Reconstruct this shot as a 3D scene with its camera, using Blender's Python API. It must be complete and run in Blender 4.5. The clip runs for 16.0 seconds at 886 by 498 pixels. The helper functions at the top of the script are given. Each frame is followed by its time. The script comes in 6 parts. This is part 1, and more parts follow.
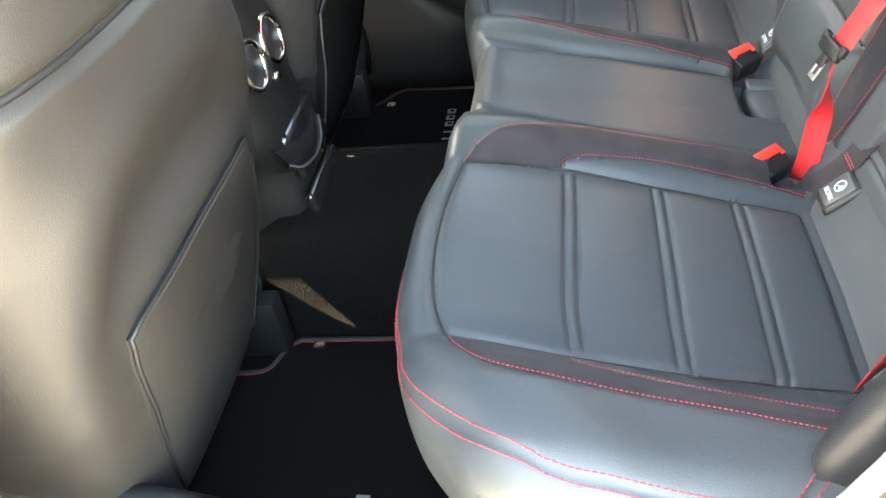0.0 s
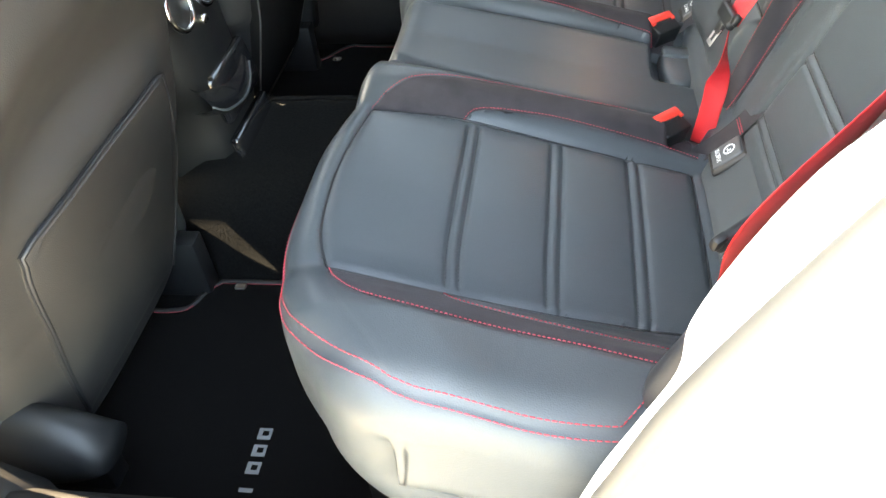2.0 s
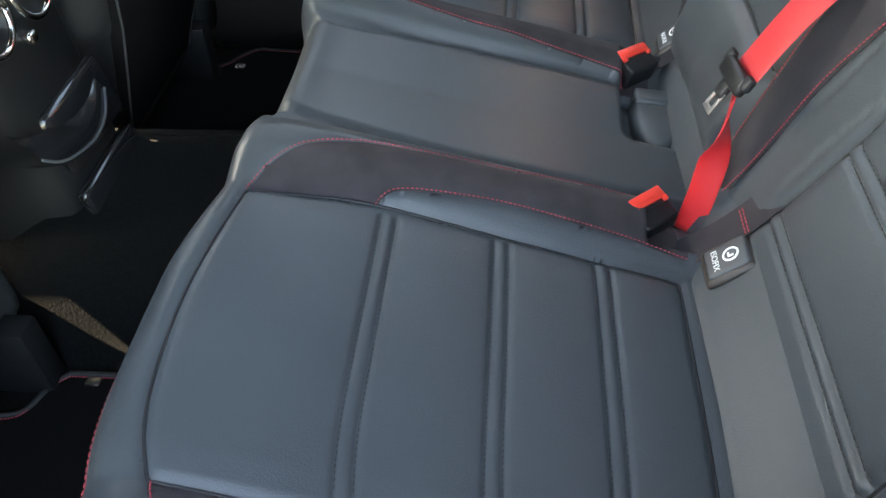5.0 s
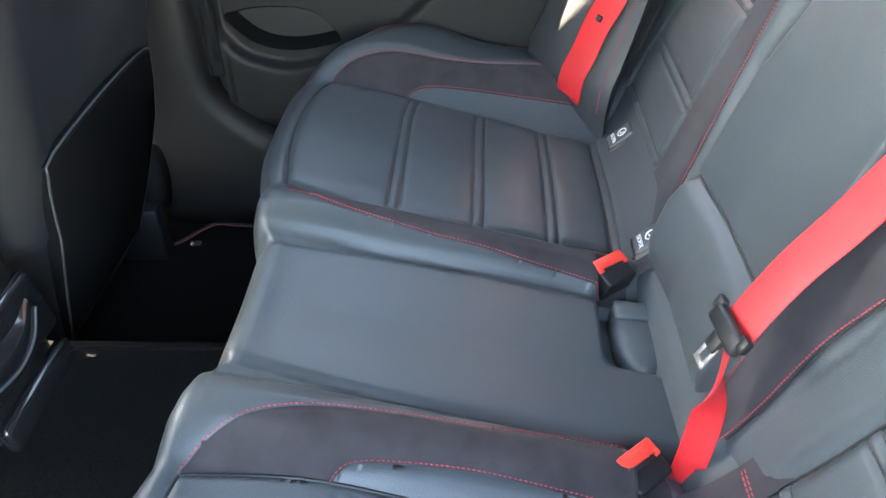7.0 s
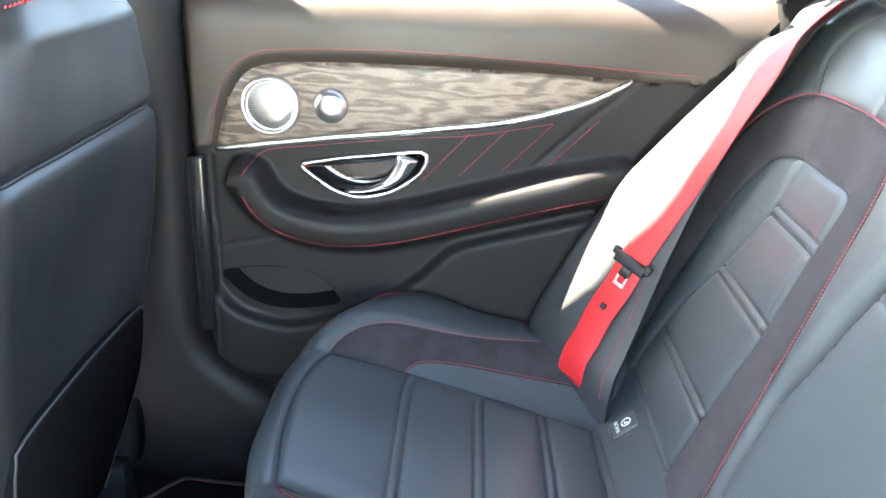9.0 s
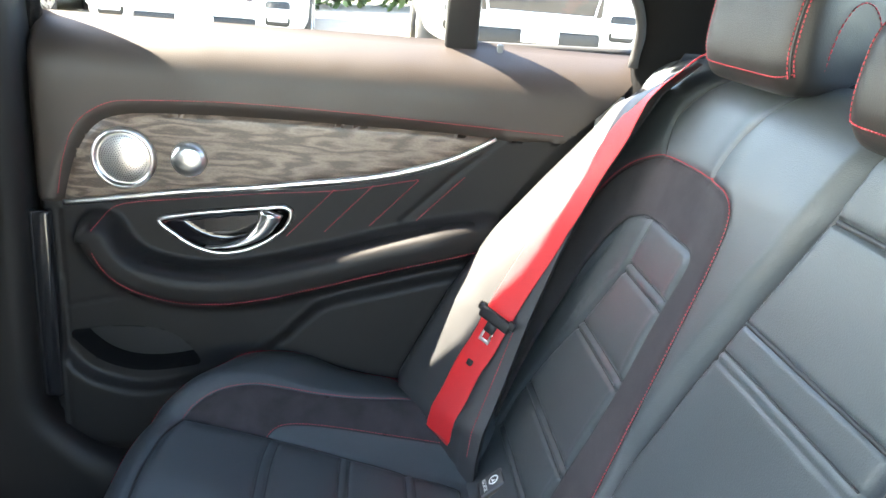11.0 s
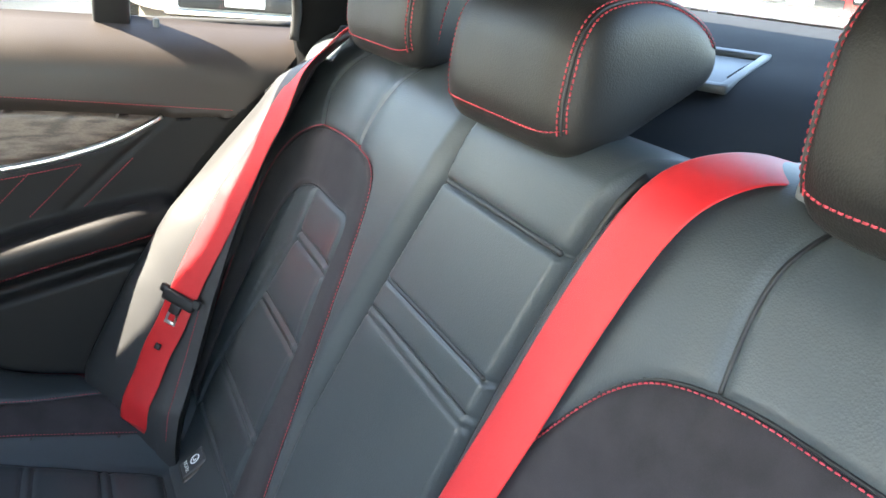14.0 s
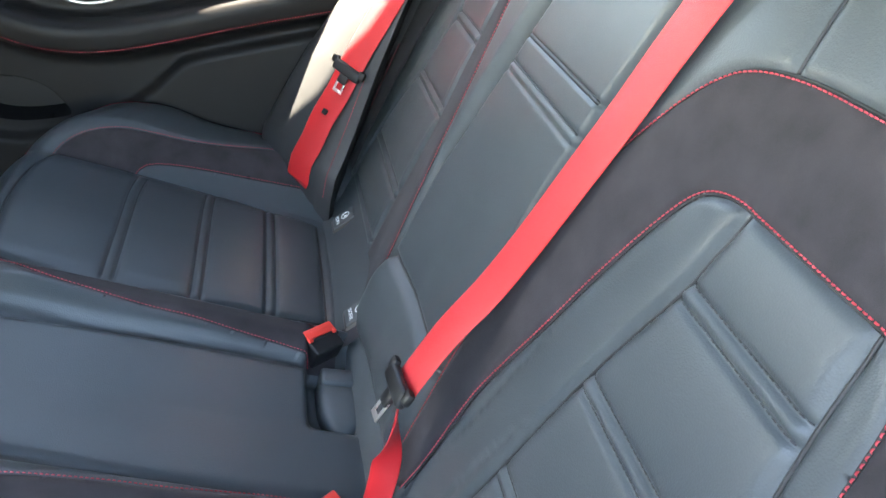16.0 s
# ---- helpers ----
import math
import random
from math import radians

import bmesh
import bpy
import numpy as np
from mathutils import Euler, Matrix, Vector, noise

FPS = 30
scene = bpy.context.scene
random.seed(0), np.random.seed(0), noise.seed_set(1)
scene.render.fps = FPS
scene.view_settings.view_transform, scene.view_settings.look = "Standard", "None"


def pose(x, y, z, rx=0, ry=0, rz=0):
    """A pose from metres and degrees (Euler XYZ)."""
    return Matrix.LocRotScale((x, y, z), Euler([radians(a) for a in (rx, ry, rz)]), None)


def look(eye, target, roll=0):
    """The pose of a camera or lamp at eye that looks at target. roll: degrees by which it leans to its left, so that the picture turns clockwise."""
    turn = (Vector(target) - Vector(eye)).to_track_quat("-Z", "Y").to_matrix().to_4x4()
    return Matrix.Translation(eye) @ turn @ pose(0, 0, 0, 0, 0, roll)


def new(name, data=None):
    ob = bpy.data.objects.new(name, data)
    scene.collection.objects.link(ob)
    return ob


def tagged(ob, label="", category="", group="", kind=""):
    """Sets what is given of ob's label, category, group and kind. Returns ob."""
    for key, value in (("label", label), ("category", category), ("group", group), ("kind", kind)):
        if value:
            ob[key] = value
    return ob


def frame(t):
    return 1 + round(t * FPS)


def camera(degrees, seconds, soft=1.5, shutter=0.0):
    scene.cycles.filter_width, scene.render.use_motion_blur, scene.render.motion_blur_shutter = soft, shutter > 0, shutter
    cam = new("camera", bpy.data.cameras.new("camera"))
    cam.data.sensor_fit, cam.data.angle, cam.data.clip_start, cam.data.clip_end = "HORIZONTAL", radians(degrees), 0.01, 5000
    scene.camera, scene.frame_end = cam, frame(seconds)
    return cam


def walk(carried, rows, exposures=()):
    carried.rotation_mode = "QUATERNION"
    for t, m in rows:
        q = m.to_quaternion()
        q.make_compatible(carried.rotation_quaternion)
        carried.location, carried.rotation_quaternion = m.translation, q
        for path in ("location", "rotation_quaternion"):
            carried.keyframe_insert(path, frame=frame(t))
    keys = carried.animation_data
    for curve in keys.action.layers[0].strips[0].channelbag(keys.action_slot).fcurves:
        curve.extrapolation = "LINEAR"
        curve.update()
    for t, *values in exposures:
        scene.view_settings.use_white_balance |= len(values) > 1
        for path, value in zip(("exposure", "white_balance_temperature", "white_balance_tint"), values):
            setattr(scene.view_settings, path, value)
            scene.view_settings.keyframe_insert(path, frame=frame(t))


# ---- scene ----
cam = camera(58.7, 16.0)
PATH = [
    (0, (0.237, -1.055, 0.934), (-0.134, 0.441, -0.341), -11.0),
    (0.5, (0.25, -1.032, 0.957), (-0.109, 0.512, -0.262), -10.3),
    (1, (0.268, -1.009, 0.954), (-0.092, 0.521, -0.282), -9.8),
    (1.5, (0.312, -1.067, 0.935), (-0.03, 0.409, -0.371), -8.7),
    (2, (0.34, -1.092, 0.92), (0.024, 0.362, -0.417), -7.3),
    (2.5, (0.37, -1.041, 0.89), (0.097, 0.392, -0.478), -3.9),
    (3, (0.392, -0.946, 0.884), (0.072, 0.44, -0.522), -1.3),
    (3.2, (0.385, -0.923, 0.876), (0.028, 0.437, -0.545), -2.2),
    (5.3, (0.327, -0.751, 0.845), (0.174, 0.679, -0.545), -2.8),
    (5.5, (0.328, -0.736, 0.855), (0.162, 0.711, -0.516), -3.1),
    (6, (0.344, -0.698, 0.874), (0.157, 0.804, -0.432), -3.8),
    (6.5, (0.339, -0.653, 0.894), (0.19, 0.898, -0.361), -3.2),
    (7, (0.326, -0.616, 0.895), (0.229, 0.982, -0.304), -1.9),
    (7.5, (0.307, -0.568, 0.923), (0.261, 1.1, -0.179), 0.2),
    (8, (0.299, -0.545, 0.958), (0.288, 1.178, -0.056), 1.6),
    (8.5, (0.287, -0.531, 0.981), (0.266, 1.252, 0.075), 2.0),
    (8.7, (0.278, -0.521, 0.984), (0.243, 1.297, 0.151), 2.4),
    (10.8, (0.304, -0.502, 0.991), (0.334, 1.381, 0.32), 4.5),
    (11, (0.321, -0.493, 0.999), (0.548, 1.383, 0.345), 4.9),
    (11.5, (0.347, -0.494, 1.028), (0.855, 1.339, 0.41), 4.8),
    (12, (0.381, -0.493, 1.048), (1.098, 1.297, 0.517), 4.1),
    (12.5, (0.393, -0.497, 1.04), (1.222, 1.247, 0.518), 4.9),
    (13, (0.392, -0.513, 1.013), (1.249, 1.192, 0.415), 5.6),
    (13.5, (0.407, -0.53, 1.01), (1.284, 1.149, 0.369), 6.2),
    (14, (0.4, -0.545, 1.024), (1.249, 1.134, 0.345), 5.8),
    (14.5, (0.397, -0.584, 0.985), (1.139, 1.106, 0.215), 6.6),
    (15, (0.401, -0.621, 0.962), (1.029, 1.062, 0.083), 7.4),
    (15.5, (0.392, -0.652, 0.94), (0.935, 1.026, -0.002), 8.4),
    (16, (0.399, -0.693, 0.928), (0.861, 0.985, -0.057), 9.2),
]
walk(cam, [(t, look(eye, target, roll)) for t, eye, target, roll in PATH],
     exposures=[(0.0, 5.15, 10000, 8), (1.2, 5.48, 10000, 8), (1.6, 5.4, 10000, 8), (2.0, 4.9, 10000, 8), (2.5, 4.2, 10000, 8), (2.9, 3.6, 9800, 8), (3.2, 3.15, 9500, 8), (5.3, 4.5, 8900, 8), (6.2, 4.85, 8300, 8), (7.5, 5.12, 7800, 8), (8.7, 5.3, 7400, 8), (10.8, 4.55, 7200, 8), (12.3, 3.52, 7100, 8), (13.6, 3.72, 7150, 8), (14.5, 4.0, 7200, 8), (15.3, 4.25, 7350, 8), (16.0, 4.35, 7400, 8)])

# ---- light ----
world = bpy.data.worlds.new("sky")
scene.world = world
world.use_nodes = True
wn = world.node_tree.nodes
sky = wn.new("ShaderNodeTexSky")
sky.sky_type, sky.sun_disc = "NISHITA", False
SUN_WAY = Vector((0.95, -0.21, -1.02)).normalized()
sky.sun_elevation = math.asin(-SUN_WAY.z)
sky.sun_rotation = math.atan2(-SUN_WAY.x, -SUN_WAY.y)
world.node_tree.links.new(sky.outputs[0], wn["Background"].inputs[0])
wn["Background"].inputs[1].default_value = 0.20
sun = new("sun", bpy.data.lights.new("sun", "SUN"))
sun.data.energy, sun.data.angle, sun.data.color = 5.0, radians(0.5), (1.0, 0.94, 0.85)
sun.matrix_basis = look((0, 0, 5), Vector((0, 0, 5)) + SUN_WAY)


def opening_light(name, eye, target, width, height, watts, color):
    """The sky's light as it comes in through an opening of the car."""
    lamp = new(name, bpy.data.lights.new(name, "AREA"))
    lamp.data.shape, lamp.data.size, lamp.data.size_y = "RECTANGLE", width, height
    lamp.data.energy, lamp.data.color = watts, color
    lamp.matrix_basis = look(eye, target)
    return lamp


opening_light("windscreen_daylight", (-1.16, 0.0, 0.945), (0.4, 0.0, 0.62), 1.20, 0.44, 1.6, (0.86, 0.93, 1.0))


# ---- materials ----
def material(name, color, rough=0.5, metal=0.0, grain=0.0, grain_scale=800.0, blotch=0.0, blotch_scale=9.0,
             bump=0.0, sheen=0.0, spec=0.5, coat=0.0, kind="noise", random_tint=0.0):
    m = bpy.data.materials.new(name)
    m.use_nodes = True
    nt = m.node_tree
    b = nt.nodes["Principled BSDF"]
    b.inputs["Base Color"].default_value = (*color, 1)
    b.inputs["Roughness"].default_value = rough
    b.inputs["Metallic"].default_value = metal
    b.inputs["Specular IOR Level"].default_value = spec
    b.inputs["Coat Weight"].default_value = coat
    if sheen:
        b.inputs["Sheen Weight"].default_value = sheen
        b.inputs["Sheen Roughness"].default_value = 0.5
    coords = nt.nodes.new("ShaderNodeNewGeometry").outputs["Position"]
    if grain or blotch:
        big = nt.nodes.new("ShaderNodeTexNoise")
        big.inputs["Scale"].default_value = blotch_scale
        big.inputs["Detail"].default_value = 5
        fine = nt.nodes.new("ShaderNodeTexNoise")
        fine.inputs["Scale"].default_value = grain_scale
        fine.inputs["Detail"].default_value = 2
        for n in (big, fine):
            nt.links.new(coords, n.inputs["Vector"])
        total = nt.nodes.new("ShaderNodeMath")
        total.operation = "MULTIPLY_ADD"
        total.inputs[1].default_value = blotch * 2
        nt.links.new(big.outputs["Fac"], total.inputs[0])
        more = nt.nodes.new("ShaderNodeMath")
        more.operation = "MULTIPLY_ADD"
        more.inputs[1].default_value = grain * 2
        more.inputs[2].default_value = 1 - blotch - grain
        nt.links.new(fine.outputs["Fac"], more.inputs[0])
        nt.links.new(more.outputs[0], total.inputs[2])
        mix = nt.nodes.new("ShaderNodeVectorMath")
        mix.operation = "SCALE"
        mix.inputs[0].default_value = color
        nt.links.new(total.outputs[0], mix.inputs["Scale"])
        nt.links.new(mix.outputs[0], b.inputs["Base Color"])
        vary = nt.nodes.new("ShaderNodeMapRange")
        vary.inputs["From Min"].default_value, vary.inputs["From Max"].default_value = 0.3, 0.7
        vary.inputs["To Min"].default_value, vary.inputs["To Max"].default_value = rough - 0.05, min(1, rough + 0.06)
        nt.links.new(big.outputs["Fac"], vary.inputs["Value"])
        nt.links.new(vary.outputs[0], b.inputs["Roughness"])
    if bump:
        tex = nt.nodes.new("ShaderNodeTexVoronoi" if kind == "pebble" else "ShaderNodeTexNoise")
        tex.inputs["Scale"].default_value = grain_scale
        nt.links.new(coords, tex.inputs["Vector"])
        bp = nt.nodes.new("ShaderNodeBump")
        bp.inputs["Strength"].default_value, bp.inputs["Distance"].default_value = bump, 0.0008
        nt.links.new(tex.outputs[0], bp.inputs["Height"])
        nt.links.new(bp.outputs[0], b.inputs["Normal"])
    return m


LEATHER = material("black_leather", (0.047, 0.054, 0.0575), 0.42, grain=0.10, blotch=0.10, bump=0.18, grain_scale=650, kind="pebble", spec=0.36)
SEAT_BACK_LEATHER = material("black_seat_leather", (0.019, 0.019, 0.020), 0.46, grain=0.10, blotch=0.10, bump=0.15, grain_scale=700, kind="pebble")
DOOR_LOWER = material("dark_door_vinyl", (0.0095, 0.0085, 0.0082), 0.55, grain=0.10, blotch=0.10, bump=0.15, grain_scale=700, kind="pebble", spec=0.25)
# near seat's black leather, coloured lighter and warmer for the open door's light
NEAR_SEAT_LEATHER = material("doorlit_black_leather", (0.030, 0.0275, 0.026), 0.48, grain=0.10, blotch=0.12, bump=0.16, grain_scale=650, kind="pebble")
BOLSTER_LEATHER = material("black_bolster_leather", (0.028, 0.028, 0.029), 0.46, grain=0.10, blotch=0.10, bump=0.15, grain_scale=700, kind="pebble")
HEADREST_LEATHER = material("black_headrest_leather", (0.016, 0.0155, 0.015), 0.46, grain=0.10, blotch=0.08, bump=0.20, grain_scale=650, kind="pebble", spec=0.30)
LEATHER_WARM = material("black_soft_vinyl", (0.028, 0.021, 0.017), 0.48, grain=0.10, blotch=0.10, bump=0.15, grain_scale=700, kind="pebble")
SUEDE = material("black_suede", (0.035, 0.030, 0.032), 0.95, grain=0.25, blotch=0.55, blotch_scale=30, bump=0.25, grain_scale=1800, sheen=0.06, spec=0.1)
PIPING = material("black_piping", (0.012, 0.012, 0.013), 0.55, grain=0.1)
RED_THREAD = material("red_thread", (0.40, 0.050, 0.065), 0.8, grain=0.2, spec=0.2)
DARK_THREAD = material("dark_thread", (0.012, 0.012, 0.013), 0.7, grain=0.2)
WEB = material("red_webbing", (0.52, 0.009, 0.013), 0.52, grain=0.10, grain_scale=1500, blotch=0.04, bump=0.35, sheen=0.06)
BLACK_PLASTIC = material("black_plastic", (0.010, 0.0104, 0.011), 0.45, grain=0.12, bump=0.12, grain_scale=1400, spec=0.35)
GLOSS_BLACK = material("gloss_black", (0.012, 0.012, 0.013), 0.16, grain=0.05, coat=0.4)
GREY_PLASTIC = material("grey_plastic", (0.10, 0.11, 0.115), 0.42, grain=0.12, bump=0.1, grain_scale=1400)
GREY_FLAP = material("dark_grey_flap", (0.055, 0.058, 0.060), 0.5, grain=0.12, bump=0.1, grain_scale=1400)
RED_PLASTIC = material("red_plastic", (0.74, 0.045, 0.030), 0.42, grain=0.06)
CHROME = material("chrome", (0.86, 0.86, 0.85), 0.13, 1.0, grain=0.03)
SATIN_METAL = material("satin_metal", (0.72, 0.71, 0.69), 0.30, 1.0, grain=0.05, grain_scale=1500)
WHITE_PRINT = material("white_print", (0.82, 0.82, 0.80), 0.6, grain=0.05)
SILVER_THREAD = material("silver_thread", (0.22, 0.22, 0.215), 0.55, grain=0.15)
CARPET = material("black_carpet", (0.0044, 0.0044, 0.0043), 1.0, grain=1.3, grain_scale=260, blotch=0.05, bump=0.9, spec=0.05, sheen=0.02)
MAT_VELOUR = material("black_velour", (0.0046, 0.0042, 0.0040), 1.0, grain=0.45, grain_scale=1300, blotch=0.10, bump=0.7, spec=0.05, sheen=0.02)
HEADLINER = material("black_headliner", (0.0065, 0.0065, 0.0068), 0.95, grain=0.2, grain_scale=1500, blotch=0.06, bump=0.2, spec=0.06)
SHELF_CLOTH = material("black_shelf_cloth", (0.011, 0.013, 0.016), 0.85, grain=0.25, grain_scale=1300, blotch=0.06, bump=0.3, spec=0.15)
PAINT_WHITE = material("white_paint", (0.80, 0.80, 0.78), 0.22, grain=0.02, coat=0.6)
RUBBER = material("seal_rubber", (0.075, 0.070, 0.060), 0.6, grain=0.1)
BLACK_RUBBER = material("black_rubber", (0.02, 0.02, 0.02), 0.75, grain=0.15)


def wood_material():
    m = material("open_pore_ash", (0.12, 0.085, 0.062), 0.38)
    nt = m.node_tree
    b = nt.nodes["Principled BSDF"]
    pos = nt.nodes.new("ShaderNodeNewGeometry").outputs["Position"]
    stretch = nt.nodes.new("ShaderNodeMapping")
    stretch.inputs["Scale"].default_value = (4.0, 4.0, 24.0)
    nt.links.new(pos, stretch.inputs["Vector"])
    warp = nt.nodes.new("ShaderNodeTexNoise")
    warp.inputs["Scale"].default_value, warp.inputs["Detail"].default_value = 1.0, 3
    nt.links.new(stretch.outputs[0], warp.inputs["Vector"])
    rings = nt.nodes.new("ShaderNodeMath")
    rings.operation = "MULTIPLY"
    rings.inputs[1].default_value = 62.0
    nt.links.new(warp.outputs["Fac"], rings.inputs[0])
    wave = nt.nodes.new("ShaderNodeMath")
    wave.operation = "SINE"
    nt.links.new(rings.outputs[0], wave.inputs[0])
    pore = nt.nodes.new("ShaderNodeTexNoise")
    pore.inputs["Scale"].default_value, pore.inputs["Detail"].default_value = 60.0, 4
    nt.links.new(stretch.outputs[0], pore.inputs["Vector"])
    add = nt.nodes.new("ShaderNodeMath")
    add.operation = "MULTIPLY_ADD"
    add.inputs[1].default_value = 0.28
    nt.links.new(wave.outputs[0], add.inputs[0])
    nt.links.new(pore.outputs["Fac"], add.inputs[2])
    ramp = nt.nodes.new("ShaderNodeValToRGB")
    ramp.color_ramp.elements[0].position, ramp.color_ramp.elements[0].color = 0.25, (0.055, 0.037, 0.028, 1)
    ramp.color_ramp.elements[1].position, ramp.color_ramp.elements[1].color = 0.85, (0.19, 0.142, 0.108, 1)
    nt.links.new(add.outputs[0], ramp.inputs[0])
    nt.links.new(ramp.outputs[0], b.inputs["Base Color"])
    bp = nt.nodes.new("ShaderNodeBump")
    bp.inputs["Strength"].default_value, bp.inputs["Distance"].default_value = 0.25, 0.0006
    nt.links.new(add.outputs[0], bp.inputs["Height"])
    nt.links.new(bp.outputs[0], b.inputs["Normal"])
    return m


WOOD = wood_material()


def glass_material(name, tint):
    m = bpy.data.materials.new(name)
    m.use_nodes = True
    nt = m.node_tree
    nt.nodes.remove(nt.nodes["Principled BSDF"])
    clear = nt.nodes.new("ShaderNodeBsdfTransparent")
    clear.inputs[0].default_value = (*tint, 1)
    gloss = nt.nodes.new("ShaderNodeBsdfGlossy")
    gloss.inputs["Roughness"].default_value = 0.02
    facing = nt.nodes.new("ShaderNodeLayerWeight")
    steep = nt.nodes.new("ShaderNodeMath")
    steep.operation = "POWER"
    steep.inputs[1].default_value = 5.0
    nt.links.new(facing.outputs["Facing"], steep.inputs[0])
    amount = nt.nodes.new("ShaderNodeMath")
    amount.operation = "MULTIPLY_ADD"
    amount.inputs[1].default_value, amount.inputs[2].default_value = 0.5, 0.03
    nt.links.new(steep.outputs[0], amount.inputs[0])
    mix = nt.nodes.new("ShaderNodeMixShader")
    nt.links.new(amount.outputs[0], mix.inputs[0])
    nt.links.new(clear.outputs[0], mix.inputs[1])
    nt.links.new(gloss.outputs[0], mix.inputs[2])
    nt.links.new(mix.outputs[0], nt.nodes["Material Output"].inputs["Surface"])
    return m


GLASS = glass_material("tinted_glass", (0.80, 0.81, 0.80))
REAR_GLASS = glass_material("rear_glass", (0.85, 0.86, 0.85))
CLEAR_GLASS = glass_material("clear_glass", (0.92, 0.94, 0.93))


# ---- mesh helpers ----
def mesh_object(name, verts, faces, mat, parent=None, label="", smooth=True):
    me = bpy.data.meshes.new(name)
    me.from_pydata([tuple(map(float, v)) for v in verts], [], faces)
    me.validate()
    bm = bmesh.new()
    bm.from_mesh(me)
    bmesh.ops.recalc_face_normals(bm, faces=bm.faces)
    bm.to_mesh(me)
    bm.free()
    if smooth:
        me.polygons.foreach_set("use_smooth", [True] * len(me.polygons))
    me.materials.append(mat)
    ob = new(name, me)
    if parent is not None:
        ob.parent = parent
    if label:
        ob["label"] = label
    return ob


def part(name, bm, mat, parent=None, label="", smooth=True):
    me = bpy.data.meshes.new(name)
    bmesh.ops.recalc_face_normals(bm, faces=bm.faces)
    bm.to_mesh(me)
    bm.free()
    if smooth:
        me.polygons.foreach_set("use_smooth", [True] * len(me.polygons))
        me.set_sharp_from_angle(angle=radians(40))
    me.materials.append(mat)
    ob = new(name, me)
    if parent is not None:
        ob.parent = parent
    if label:
        ob["label"] = label
    return ob


def thing(name, label, category, group="", kind=""):
    return tagged(new(name), label, category, group, kind)


def box_bm(lo, hi, bevel=0.004, segments=2, m=None):
    bm = bmesh.new()
    bmesh.ops.create_cube(bm, size=1)
    lo, hi = Vector(lo), Vector(hi)
    for v in bm.verts:
        v.co = Vector([(a + b) / 2 + c * (b - a) for a, b, c in zip(lo, hi, v.co)])
    if bevel:
        bmesh.ops.bevel(bm, geom=bm.edges[:], offset=bevel, segments=segments, affect="EDGES", profile=0.5)
    if m is not None:
        bmesh.ops.transform(bm, matrix=m, verts=bm.verts)
    return bm


def join_bm(*some):
    out = bmesh.new()
    for b in some:
        me = bpy.data.meshes.new("tmp")
        b.to_mesh(me)
        out.from_mesh(me)
        b.free()
        bpy.data.meshes.remove(me)
    return out


def curve_points(ctrl, step=0.004, closed=False):
    """A smooth line through a few control points, at even steps."""
    p = np.array(ctrl, float)
    n = len(p)
    out = []
    spans = n if closed else n - 1
    for i in range(spans):
        if closed:
            a, b, c, d = p[(i - 1) % n], p[i], p[(i + 1) % n], p[(i + 2) % n]
        else:
            b, c = p[i], p[i + 1]
            a = p[i - 1] if i else 2 * b - c
            d = p[i + 2] if i + 2 < n else 2 * c - b
        k = max(2, int(np.linalg.norm(c - b) / step))
        t = np.linspace(0, 1, k, endpoint=False)[:, None]
        out.append(0.5 * (2 * b + (c - a) * t + (2 * a - 5 * b + 4 * c - d) * t**2 + (3 * b - a - 3 * c + d) * t**3))
    if not closed:
        out.append(p[-1:])
    return np.concatenate(out)


def resample(p, step):
    p = np.asarray(p, float)
    d = np.r_[0, np.cumsum(np.linalg.norm(np.diff(p, axis=0), axis=1))]
    n = max(2, int(round(d[-1] / step)) + 1)
    t = np.linspace(0, d[-1], n)
    return np.stack([np.interp(t, d, p[:, i]) for i in range(p.shape[1])], 1)


def frames_of(p, up=(0, 0, 1)):
    t = np.gradient(np.asarray(p, float), axis=0)
    t /= np.linalg.norm(t, axis=1)[:, None] + 1e-12
    u = np.broadcast_to(np.asarray(up, float), t.shape).copy()
    s = np.cross(t, u)
    s /= np.linalg.norm(s, axis=1)[:, None] + 1e-12
    n = np.cross(s, t)
    return t, s, n


def tube(name, p, r, mat, parent=None, label="", sides=8, up=(0, 0, 1), flat=1.0, closed=False):
    """A round or flattened rod along the points p."""
    p = np.asarray(p, float)
    if closed:
        p = np.vstack([p, p[:1]])
    _, s, n = frames_of(p, up)
    a = np.linspace(0, 2 * np.pi, sides, endpoint=False)
    rr = np.broadcast_to(np.asarray(r, float), (len(p),))
    v = p[:, None] + rr[:, None, None] * (np.cos(a)[None, :, None] * s[:, None] + flat * np.sin(a)[None, :, None] * n[:, None])
    k = len(p)
    faces = [(i * sides + j, i * sides + (j + 1) % sides, (i + 1) * sides + (j + 1) % sides, (i + 1) * sides + j) for i in range(k - 1) for j in range(sides)]
    faces += [tuple(range(sides)), tuple(range((k - 1) * sides, k * sides))]
    return mesh_object(name, v.reshape(-1, 3), faces, mat, parent, label)


